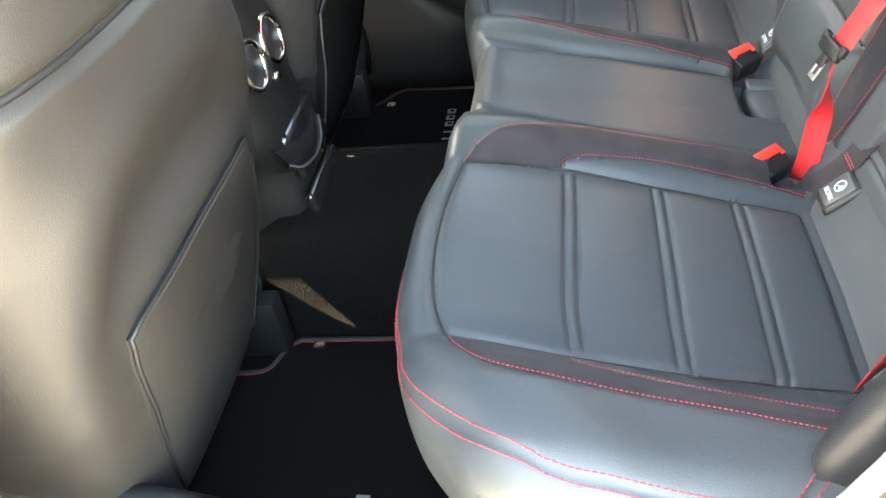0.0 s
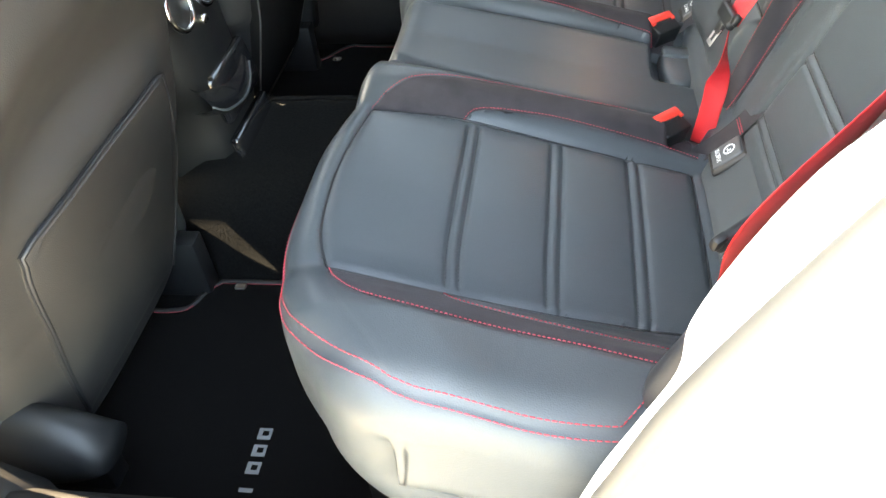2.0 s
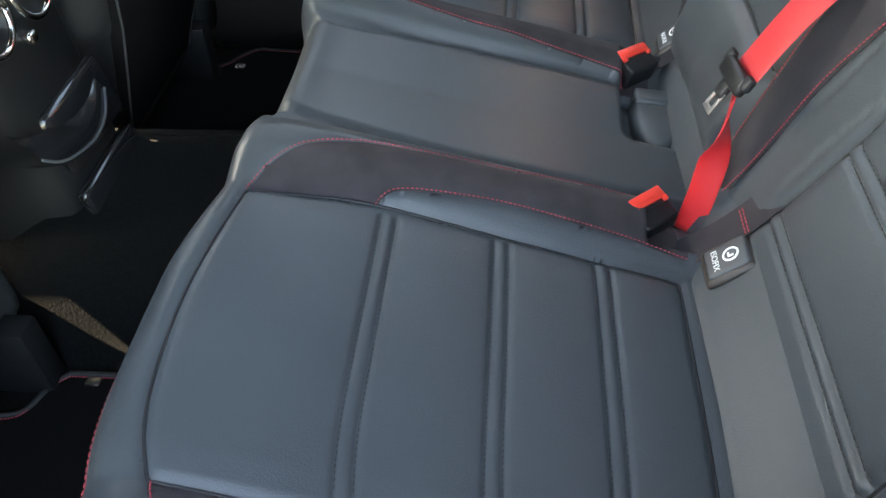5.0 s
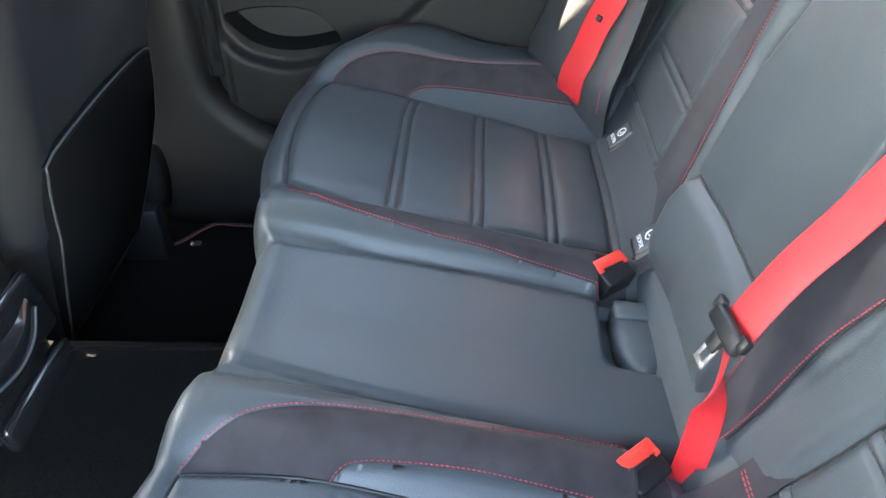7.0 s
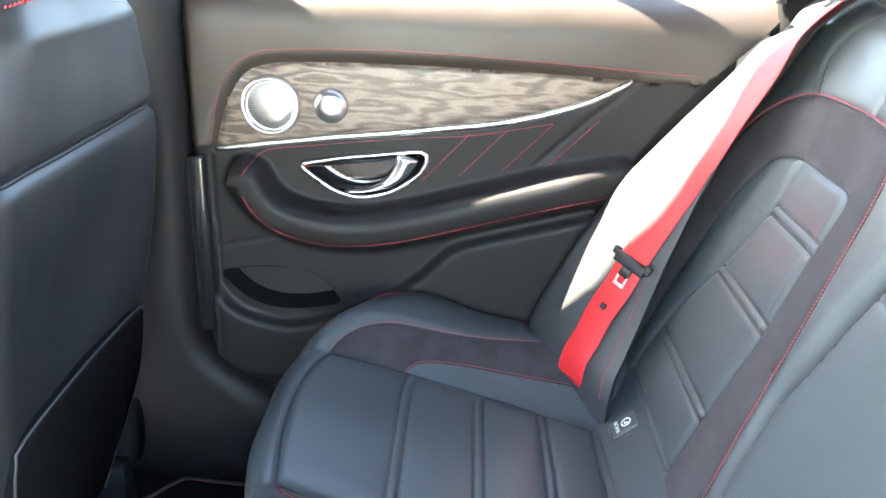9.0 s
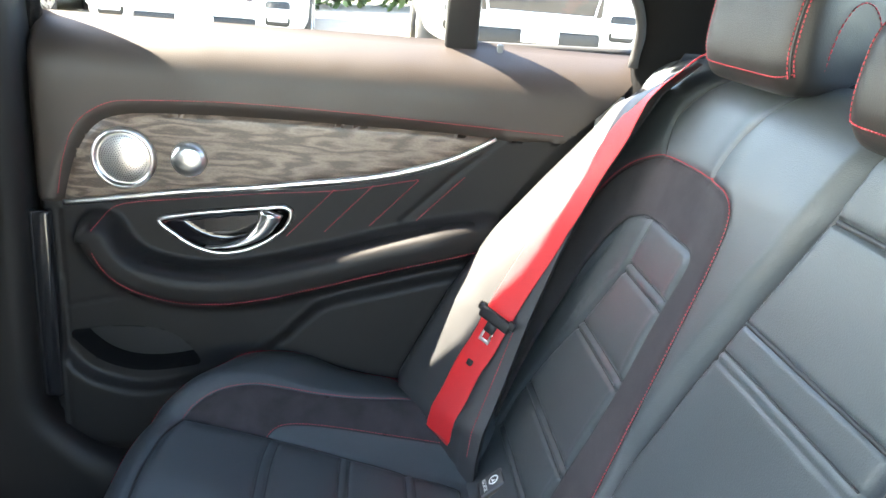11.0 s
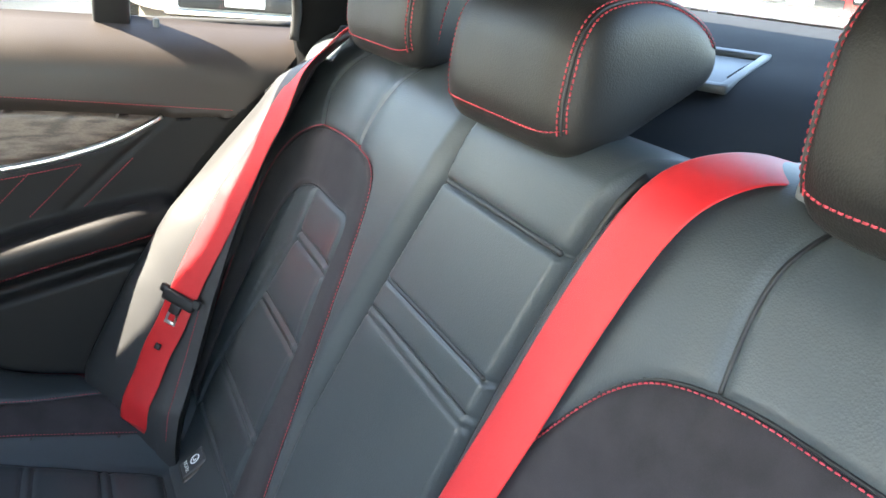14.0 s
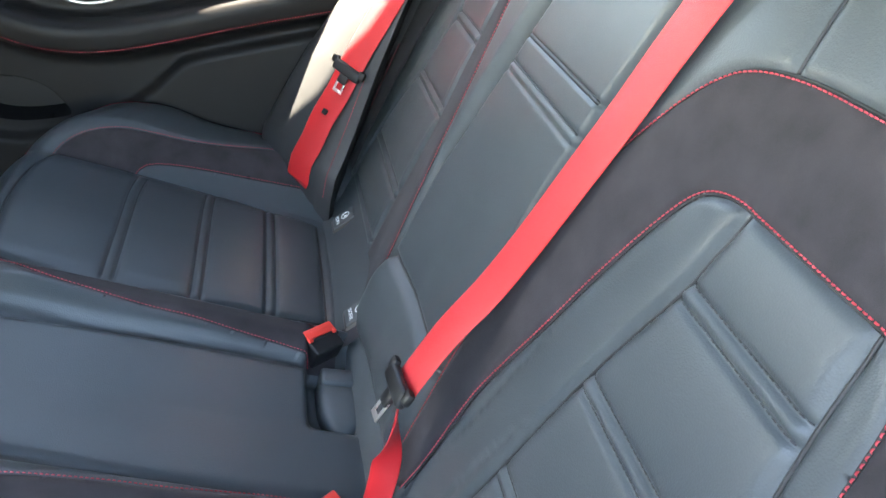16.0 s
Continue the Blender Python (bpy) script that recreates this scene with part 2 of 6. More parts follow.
def ribbon(name, p, across, width, thick, mat, parent=None, label=""):
    """A flat strap along p; across gives its sideways direction at each point."""
    p, across = np.asarray(p, float), np.asarray(across, float)
    across = across / np.linalg.norm(across, axis=1)[:, None]
    t = np.gradient(p, axis=0)
    n = np.cross(t, across)
    n /= np.linalg.norm(n, axis=1)[:, None]
    prof = [(-0.5, 0.1), (-0.46, 0.5), (0.46, 0.5), (0.5, 0.1), (0.5, -0.1), (0.46, -0.5), (-0.46, -0.5), (-0.5, -0.1)]
    v = np.stack([p + across * width * a + n * thick * b for a, b in prof], 1)
    k, m = len(p), len(prof)
    faces = [(i * m + j, i * m + (j + 1) % m, (i + 1) * m + (j + 1) % m, (i + 1) * m + j) for i in range(k - 1) for j in range(m)]
    faces += [tuple(range(m)), tuple(range((k - 1) * m, k * m))]
    return mesh_object(name, v.reshape(-1, 3), faces, mat, parent, label)


def stitches(name, p, normals, mat, parent, length=0.0034, gap=0.0014, width=0.0011, height=0.0008, slant=0.0, label=""):
    """A row of separate thread stitches along the points p of a surface with the given normals."""
    p = np.asarray(p, float)
    d = np.r_[0, np.cumsum(np.linalg.norm(np.diff(p, axis=0), axis=1))]
    starts = np.arange(0, d[-1] - length, length + gap)
    if not len(starts):
        return None
    at = lambda x, q: np.stack([np.interp(x, d, q[:, i]) for i in range(3)], 1)
    a, b, n = at(starts, p), at(starts + length, p), at(starts + length / 2, np.asarray(normals, float))
    n /= np.linalg.norm(n, axis=1)[:, None] + 1e-12
    t = b - a
    t /= np.linalg.norm(t, axis=1)[:, None] + 1e-12
    s = np.cross(n, t)
    mid = (a + b) / 2 + n * height * 0.5
    a2, b2 = a + s * slant, b - s * slant
    low, w = -n * 0.0005, s * width / 2
    e = t * length * 0.16
    v = np.stack([a2 + low - w * 0.7, a2 + low + w * 0.7, b2 + low + w * 0.7, b2 + low - w * 0.7,
                  a2 + e + n * height * 0.8 - w * 0.5, a2 + e + n * height * 0.8 + w * 0.5, b2 - e + n * height * 0.8 + w * 0.5, b2 - e + n * height * 0.8 - w * 0.5,
                  mid - w + low, mid + w + low, mid + n * height * 0.6], 1)
    faces = []
    for i in range(len(starts)):
        o = i * 11
        faces += [tuple(o + k for k in f) for f in ((0, 1, 5, 4), (2, 3, 7, 6), (4, 5, 10), (6, 7, 10), (1, 9, 10, 5), (9, 2, 6, 10), (3, 8, 10, 7), (8, 0, 4, 10))]
    return mesh_object(name, v.reshape(-1, 3), faces, mat, parent, label, smooth=True)


def nearest(P, line, closed=False):
    """For points P (n, 2): the distance to a polyline and the nearest place on it."""
    a = np.asarray(line, float)
    b = np.roll(a, -1, 0) if closed else a[1:]
    a = a if closed else a[:-1]
    best, where = np.full(len(P), 1e9), np.zeros_like(P)
    x, y = P[:, 0], P[:, 1]
    for p0, p1 in zip(a, b):
        e, c = p1 - p0, (p0 + p1) / 2
        reach = 0.05 + 0.5 * np.hypot(*e)
        near = np.nonzero((np.abs(x - c[0]) < reach) & (np.abs(y - c[1]) < reach))[0]
        if not len(near):
            continue
        some = P[near]
        t = np.clip(((some - p0) @ e) / (e @ e + 1e-15), 0, 1)
        q = p0 + t[:, None] * e
        dd = np.hypot(*(some - q).T)
        m = dd < best[near]
        best[near[m]], where[near[m]] = dd[m], q[m]
    return best, where


def inside(P, poly):
    x, y = P[:, 0], P[:, 1]
    r = np.zeros(len(P), bool)
    q = np.asarray(poly, float)
    for (x0, y0), (x1, y1) in zip(q, np.roll(q, -1, 0)):
        c = (y0 > y) != (y1 > y)
        r ^= c & (x < (x1 - x0) * (y - y0) / (y1 - y0 + 1e-15) + x0)
    return r


class Sheet:
    """A padded surface over a flat plan (a, b): place(a, b, h) gives 3D places, height(P) the padding; regions
    (name, outline, material, label) cut it into parts along clean edges; cut(P) leaves out what is false."""

    def __init__(self, a0, a1, b0, b1, step, place, height, lines_a=(), lines_b=()):
        self.a, self.b = [self.spaced(lo, hi, step, some) for lo, hi, some in ((a0, a1, lines_a), (b0, b1, lines_b))]
        self.step, self.place, self.height = step, place, height

    @staticmethod
    def spaced(lo, hi, step, some):
        """Even steps, denser across the sewn grooves."""
        g = np.arange(lo, hi + step / 2, step)
        for c in some:
            fine = c + np.array([-0.0135, -0.0108, -0.0088, -0.0070, -0.0050, -0.0025, 0, 0.0025, 0.0050, 0.0070, 0.0088, 0.0108, 0.0135])
            g = np.r_[g[(g < fine[0] - 0.4 * step) | (g > fine[-1] + 0.4 * step)], fine]
        return np.sort(g)

    def at(self, P):
        P = np.asarray(P, float)
        return self.place(P[:, 0], P[:, 1], self.height(P))

    def normal(self, P, e=0.002):
        P = np.asarray(P, float)
        u = self.at(P + [e, 0]) - self.at(P - [e, 0])
        v = self.at(P + [0, e]) - self.at(P - [0, e])
        n = np.cross(u, v)
        return n / (np.linalg.norm(n, axis=1)[:, None] + 1e-12)

    def build(self, parent, base, regions, cut=None, flip=1):
        A, B = np.meshgrid(self.a, self.b, indexing="ij")
        P = np.stack([A.ravel(), B.ravel()], 1)
        keep = None
        for name, outline, *_ in regions + ([("", cut)] if cut is not None else []):
            d, q = nearest(P, outline, True)
            m = d < 0.62 * self.step if keep is None else (d < 0.62 * self.step) & ~keep
            P[m] = q[m]
        na, nb = len(self.a), len(self.b)
        idx = np.arange(na * nb).reshape(na, nb)
        quads = np.stack([idx[:-1, :-1], idx[1:, :-1], idx[1:, 1:], idx[:-1, 1:]], -1).reshape(-1, 4)
        mid = P[quads].mean(1)
        kind = np.zeros(len(quads), int)
        for k, (name, outline, *_) in enumerate(regions):
            kind[inside(mid, outline)] = k + 1
        if cut is not None:
            kind[~inside(mid, cut)] = -1
        V = self.at(P)
        self.P = P
        for k, (name, mat, label) in enumerate([base] + [(r[0], r[2], r[3]) for r in regions]):
            f = quads[kind == k]
            if not len(f):
                continue
            used = np.unique(f)
            back = np.zeros(len(P), int)
            back[used] = np.arange(len(used))
            mesh_object(name, V[used], back[f].tolist(), mat, parent, label)

    def seam(self, name, line, mat, parent, offset=0.0, lift=0.0, **k):
        """Stitches along a line of the plan, shifted sideways by offset."""
        p = resample(line, 0.002)
        if offset:
            t = np.gradient(p, axis=0)
            t /= np.linalg.norm(t, axis=1)[:, None] + 1e-12
            p = p + offset * np.stack([-t[:, 1], t[:, 0]], 1)
        n = self.normal(p) * self.out
        return stitches(name, self.at(p) + n * lift, n, mat, parent, **k)

    def cord(self, name, line, r, mat, parent, lift=0.0, **k):
        p = resample(line, 0.004)
        n = self.normal(p) * self.out
        return tube(name, self.at(p) + n * lift, r, mat, parent, sides=6, **k)


def bell(d, w, power=2):
    return np.exp(-np.abs(d / w) ** power)


def ramp(x, a, b):
    t = np.clip((x - a) / (b - a), 0, 1)
    return t * t * (3 - 2 * t)


def text_bm(body, size, depth=0.0004):
    c = bpy.data.curves.new("text", "FONT")
    c.body, c.size, c.extrude, c.align_x, c.align_y = body, size, depth, "CENTER", "CENTER"
    ob = bpy.data.objects.new("text", c)
    scene.collection.objects.link(ob)
    me = bpy.data.meshes.new_from_object(ob.evaluated_get(bpy.context.evaluated_depsgraph_get()))
    bm = bmesh.new()
    bm.from_mesh(me)
    bpy.data.objects.remove(ob)
    bpy.data.curves.remove(c)
    bpy.data.meshes.remove(me)
    return bm


# ---- car shell: floor, tunnel, pillars, roof ----
FLOOR = -0.022


def loft(name, rows, mat, parent=None, label="", closed=False, caps=False, smooth=True):
    """A surface through rows of points of equal count."""
    rows = np.asarray(rows, float)
    n, m = rows.shape[:2]
    faces = [(i * m + j, i * m + (j + 1) % m, (i + 1) * m + (j + 1) % m, (i + 1) * m + j)
             for i in range(n - 1) for j in range(m if closed else m - 1)]
    if caps:
        faces += [tuple(range(m)), tuple(range((n - 1) * m, n * m))]
    return mesh_object(name, rows.reshape(-1, 3), faces, mat, parent, label, smooth)


def slab(name, outline, axis, lo, hi, mat, parent=None, label="", bevel=0.0):
    """A plate with a given outline in the plane across axis (0 x, 1 y, 2 z), from lo to hi along it."""
    bm = bmesh.new()
    def put(p, d):
        q = list(p)
        q.insert(axis, d)
        return bm.verts.new(q)
    a, b = [put(p, lo) for p in outline], [put(p, hi) for p in outline]
    bm.faces.new(a)
    bm.faces.new(b[::-1])
    k = len(outline)
    for i in range(k):
        bm.faces.new((a[i], b[i], b[(i + 1) % k], a[(i + 1) % k]))
    if bevel:
        bmesh.ops.bevel(bm, geom=bm.edges[:], offset=bevel, segments=2, affect="EDGES", profile=0.5)
    return part(name, bm, mat, parent, label)


def setting(ob, label, category):
    return tagged(ob, label, category, kind="structure")


# carpeted floor with the raised tunnel, one profile swept along the car
yy = np.linspace(-0.78, 0.80, 160)
zz = np.interp(yy, [-0.80, -0.72, -0.68, -0.165, -0.145, -0.130, -0.115, -0.09, -0.05, 0.0, 0.06, 0.135, 0.150, 0.158, 0.19, 0.675, 0.697, 0.705, 0.80],
               [0.06, 0.03, FLOOR, FLOOR, 0.0, 0.045, 0.095, 0.135, 0.155, 0.161, 0.164, 0.168, 0.158, 0.10, FLOOR, FLOOR, 0.01, 0.150, 0.160])
zz = np.convolve(np.pad(zz, 1, mode="edge"), [0.25, 0.5, 0.25], mode="valid")
xs = np.linspace(-1.5, 0.75, 40)
setting(loft("floor", [[(x, y, z) for y, z in zip(yy, zz)] for x in xs], CARPET), "black carpeted car floor with a raised centre tunnel", "floor")
setting(part("tunnel_edge_trim", join_bm(box_bm((-0.30, 0.128, 0.166), (0.05, 0.140, 0.1715), 0.002)), CARPET), "carpet edge along the centre tunnel", "trim")


def floor_mat(sign):
    """A velour mat: bound edge with red thread, a notch by the front seat, a metal eyelet."""
    t = thing("floor_mat", "black velour floor mat with a red-stitched bound edge, on the carpet", "floor mat", "rear floor mats")
    if sign < 0:
        edge = [(-0.40, -0.245), (-0.335, -0.245), (-0.298, -0.236), (-0.282, -0.20), (-0.262, -0.176), (-0.22, -0.172), (0.10, -0.172)]
        rest = [(0.12, -0.20), (0.12, -0.66), (0.09, -0.68), (-0.40, -0.68)]
    else:
        edge = [(-0.42, 0.625), (-0.36, 0.622), (-0.30, 0.600), (-0.265, 0.615), (-0.235, 0.655), (-0.205, 0.678), (-0.16, 0.672), (0.10, 0.655)]
        rest = [(0.12, 0.62), (0.12, 0.22), (0.09, 0.19), (-0.42, 0.19)]
    line = curve_points(edge, 0.01)
    outline = [tuple(p) for p in line] + rest
    slab("velour_top", outline, 2, FLOOR, FLOOR + 0.010, MAT_VELOUR, t)
    border = np.c_[resample(line, 0.006), np.full(len(resample(line, 0.006)), FLOOR + 0.010)]
    tube("binding", border, 0.0045, BLACK_RUBBER, t, flat=0.7)
    side = np.array([0, -0.006, 0])
    stitches("edge_stitching", border + side + [0, 0, 0.0012], np.tile([0, 0, 1.0], (len(border), 1)), RED_THREAD, t, width=0.002)
    clip = Vector((-0.222, -0.186, FLOOR + 0.010)) if sign < 0 else Vector((-0.233, 0.606, FLOOR + 0.010))
    part("eyelet", box_bm(clip + Vector((-0.010, -0.007, 0)), clip + Vector((0.010, 0.007, 0.005)), 0.003), SATIN_METAL, t, "small bright metal tag")
    # badge on the pile, drawn as plain slanted bars
    c = Vector((-0.088, -0.545, FLOOR + 0.0105)) if sign < 0 else Vector((-0.077, 0.49, FLOOR + 0.0105))
    for k in range(5):
        y = c.y - 0.056 + k * 0.028
        w = 0.006 if k < 2 else 0.019
        bm = box_bm((c.x - 0.010, y, c.z), (c.x + 0.010, y + w, c.z + 0.0012), 0.0004)
        if k >= 2:
            inner = box_bm((c.x - 0.003, y + 0.006, c.z), (c.x + 0.006, y + w - 0.005, c.z + 0.0018), 0.0003)
            part("badge_bar", inner, MAT_VELOUR, t)
        part("badge_bar", bm, SILVER_THREAD, t, "silver woven badge bar")
    return t


floor_mat(-1)
floor_mat(1)

# far body side: pillar, sill, rail above the windows; roof; both mirrored for the near side where the door is open
setting(slab("roof", [(-0.75, -0.60), (0.98, -0.60), (0.98, 0.60), (-0.75, 0.60)], 2, 1.174, 1.20, HEADLINER), "black headliner under the car roof", "headliner")
for s in (1, -1):
    side = "far" if s > 0 else "near"
    rail = []
    for x in np.linspace(-1.1, 1.0, 36):
        k = min(1.0, max(0.0, (0.50 - x) / 0.75))
        d = 0.024 * (1 - float(ramp(k, 0.55, 0.85)))
        profile = ((0.54, 1.185), (0.58 + 0.08 * k - d, 1.170), (0.590 + 0.115 * k - d, 1.160 - 0.015 * k), (0.598 + 0.117 * k - d, 1.152 - 0.016 * k), (0.605 + 0.135 * k - d, 1.152 - 0.012 * k), (0.64 + 0.12 * k - d, 1.16), (0.66 + 0.06 * k - d, 1.20 + 0.02 * k), (0.54, 1.23))
        rail.append([(x, s * y, z) for y, z in profile])
    setting(loft("roof_rail_" + side, rail, HEADLINER, closed=True, caps=True), "black trim along the roof edge", "trim")
    # front and rear screens' side pillars
    for nm, a, b in (("windscreen_pillar_", (-0.75, 0.64, 1.17), (-1.65, 0.72, 0.80)),):
        p = np.linspace(a, b, 8) * [1, s, 1]
        setting(tube(nm + side, p, 0.045, HEADLINER, sides=10), "black windscreen pillar", "trim")
    setting(slab("front_door_" + side, [(-1.65, 0.0), (-0.32, 0.0), (-0.32, 0.84), (-1.65, 0.82)], 1, s * 0.70, s * 0.80, LEATHER_WARM), "closed front door with black trim", "door")
    setting(slab("body_side_" + side, [(0.70, 0.0), (1.6, 0.0), (1.6, 0.90), (0.70, 0.835)], 1, s * 0.745, s * 0.84, PAINT_WHITE), "white painted rear quarter panel", "car body")
    pill = []
    for z in np.linspace(0.0, 1.19, 30):
        x0, x1 = -0.315 + 0.02 * z + (0 if s > 0 else -0.2), -0.172 + 0.012 * z + (0 if s > 0 else -0.2)
        f = 0.075 * (max(0.0, 0.31 - max(z, 0.17)) / 0.12) ** 2
        y = 0.665 if z < 0.85 else 0.665 - 0.06 * (z - 0.85) / 0.34 * 0.4
        pill.append([(x0, s * (y + 0.09), z), (x0 + 0.005, s * (y + 0.012), z), (x0 + 0.03, s * y, z), (x1 - 0.03 + f, s * y, z), (x1 - 0.008 + f * 1.3, s * (y + 0.006), z), (x1 + f * 1.6, s * (y + 0.03), z), (x1 + f * 1.6, s * (y + 0.10), z)])
    setting(loft("centre_pillar_" + side, pill, DOOR_LOWER, closed=True, caps=True), "black trimmed pillar between the doors", "pillar")
    sill = [[(x, s * y, z) for y, z in ((0.70, 0.150), (0.691, 0.155), (0.690, 0.168), (0.694, 0.184), (0.706, 0.194), (0.725, 0.196), (0.748, 0.185), (0.78, 0.12), (0.80, -0.1))] for x in np.linspace(-0.33, 0.48, 14)]
    setting(loft("door_sill_" + side, sill, DOOR_LOWER), "black plastic door sill trim", "sill")
def body_panel(name, rows, label):
    setting(loft(name, rows, PAINT_WHITE), label, "car body")


# outer skin of the car, closing it round the cabin
body_panel("roof_skin", [[(x, y, 1.236 - 0.05 * (y / 0.66) ** 4 - 0.035 * ((x - 0.1) / 0.9) ** 2) for y in np.linspace(-0.66, 0.66, 21)] for x in np.linspace(-0.80, 1.0, 19)], "white painted car roof")
body_panel("boot_lid", [[(x, y, z - 0.05 * (y / 0.8) ** 4) for y in np.linspace(-0.80, 0.80, 21)] for x, z in ((1.34, 0.955), (1.50, 0.940), (1.75, 0.915), (1.84, 0.88), (1.88, 0.70), (1.86, 0.45), (1.78, 0.20))], "white painted boot lid and tail")
body_panel("bonnet", [[(x, y, z - 0.06 * (y / 0.8) ** 4) for y in np.linspace(-0.80, 0.80, 21)] for x, z in ((-1.62, 0.80), (-1.90, 0.77), (-2.30, 0.72), (-2.62, 0.63), (-2.78, 0.50), (-2.82, 0.20))], "white painted bonnet and nose")
for s in (1, -1):
    side = "far" if s > 0 else "near"
    body_panel("front_wing_" + side, [[(x, s * y, z) for y, z in ((0.78, 0.76 - 0.10 * max(0, -x - 2.2)), (0.85, 0.66 - 0.06 * max(0, -x - 2.2)), (0.87, 0.40), (0.85, 0.05))] for x in np.linspace(-2.75, -1.63, 12)], "white painted front wing")
    body_panel("rocker_panel_" + side, [[(x, s * y, z) for y, z in ((0.79, 0.12), (0.835, 0.06), (0.84, -0.05), (0.80, -0.12))] for x in np.linspace(-1.65, 0.75, 8)], "white painted sill panel below the doors")
setting(slab("dashboard", [(-1.75, 0.0), (-1.25, 0.0), (-1.22, 0.62), (-1.40, 0.74), (-1.75, 0.78)], 1, -0.70, 0.70, LEATHER_WARM, bevel=0.02), "black dashboard ahead of the front seats", "dashboard")
setting(slab("windscreen", [(-0.60, 0.60), (-0.60, -0.60), (0.60, -0.60), (0.60, 0.60)], 2, 0, 0.004, CLEAR_GLASS), "clear windscreen", "window")
ws = bpy.data.objects["windscreen"]
ws.matrix_basis = Matrix.Translation((-1.19, 0, 0.985)) @ Matrix.Rotation(math.atan2(0.36, -0.9) + math.pi, 4, "Y") @ Matrix.Diagonal((0.80, 1.05, 1, 1))
ws.visible_shadow = False

# parcel shelf, rear window and the sloping pillars beside it
shelf = thing("parcel_shelf", "black cloth-covered parcel shelf behind the rear seats", "parcel shelf", kind="structure")
rows = []
for x, z in ((0.80, 0.86), (0.805, 0.885), (0.82, 0.889), (0.86, 0.894), (0.90, 0.912), (0.95, 0.936), (0.98, 0.947), (1.02, 0.955), (1.15, 0.978), (1.26, 0.993), (1.285, 0.99), (1.29, 0.95)):
    rows.append([(x + 0.03 * (1 - (y / 0.6) ** 2) * (x > 1.2), y, z) for y in np.linspace(-0.66, 0.66, 24)])
loft("shelf_board", rows, SHELF_CLOTH, shelf)
bz = Matrix.Translation((0.980, 0.084, 0.9470)) @ Matrix.Rotation(radians(29), 4, "Z") @ Matrix.Rotation(radians(-10), 4, "Y") @ Matrix.Diagonal((1.4, 1.1, 1, 1))
part("blind_slot", join_bm(box_bm((-0.040, -0.042, 0.0), (0.042, 0.042, 0.004), 0.003, m=bz)), GREY_PLASTIC, shelf, "grey plastic trim plate")
part("plate_frame", join_bm(*[box_bm(a, b, 0.002, m=bz) for a, b in (((-0.050, -0.052, 0), (-0.042, 0.052, 0.009)), ((0.044, -0.052, 0), (0.052, 0.052, 0.009)), ((-0.050, -0.052, 0), (0.052, -0.044, 0.009)), ((-0.050, 0.044, 0), (0.052, 0.052, 0.009)))]), GREY_PLASTIC, shelf, "grey plastic frame")
pane = slab("rear_window", [(-0.30, -0.66), (0.30, -0.62), (0.30, 0.62), (-0.30, 0.66)], 2, 0, 0.004, REAR_GLASS)
pane.matrix_basis = Matrix.Translation((1.145, 0, 1.095)) @ Matrix.Rotation(math.atan2(0.19, 0.36), 4, "Y") @ Matrix.Rotation(math.pi, 4, "Z") @ Matrix.Diagonal((0.72, 1, 1, 1))
pane.visible_shadow = False
setting(pane, "heated rear window", "window")
for s in (1, -1):
    side = "far" if s > 0 else "near"
    # inner trim: from the side window's rear edge back to the rear window, closing up to the roof
    front = curve_points([(0.583, 0.618, 1.109), (0.638, 0.639, 1.066), (0.691, 0.659, 1.026), (0.732, 0.681, 0.977), (0.747, 0.699, 0.936), (0.748, 0.715, 0.90), (0.745, 0.71, 0.80)], 0.02)
    front = resample(front, 0.015)
    back = resample(curve_points([(0.99, 0.565, 1.168), (1.10, 0.60, 1.112), (1.20, 0.62, 1.066), (1.30, 0.63, 1.018), (1.30, 0.64, 0.985), (1.26, 0.65, 0.95), (1.2, 0.66, 0.80)], 0.02), 0.01)
    back = np.stack([np.interp(np.linspace(0, 1, len(front)), np.linspace(0, 1, len(back)), back[:, i]) for i in range(3)], 1)
    rows = []
    for k, w in enumerate(np.linspace(0, 1, 18)):
        q = front * (1 - w) + back * w
        q[:, 1] -= 0.03 * math.sin(math.pi * min(1, w * 1.15)) * 1.0
        if k == 0:
            q[:, 1] += 0.0
        rows.append(q * [1, s, 1])
    rows.insert(0, front * [1, s, 1] + [-0.004, s * 0.035, 0])
    rows.insert(1, front * [1, s, 1] + [-0.006, s * 0.012, 0])
    setting(loft("rear_pillar_" + side, rows, HEADLINER), "black cloth-covered rear pillar trim", "pillar trim")
    setting(tube("rear_pillar_seal_" + side, (front + [-0.010, 0.002, 0])[: int(len(front) * 0.8)] * [1, s, 1], 0.008, BLACK_RUBBER, sides=8), "black rubber seal round the door opening", "seal")
    roofside = [[(x, s * y, z) for y, z in ((0.53, 1.176), (0.57, 1.168), (0.59, 1.158), (0.60, 1.146))] for x in np.linspace(0.3, 1.02, 10)]
    setting(loft("headliner_edge_" + side, roofside, HEADLINER), "black headliner edge", "headliner")


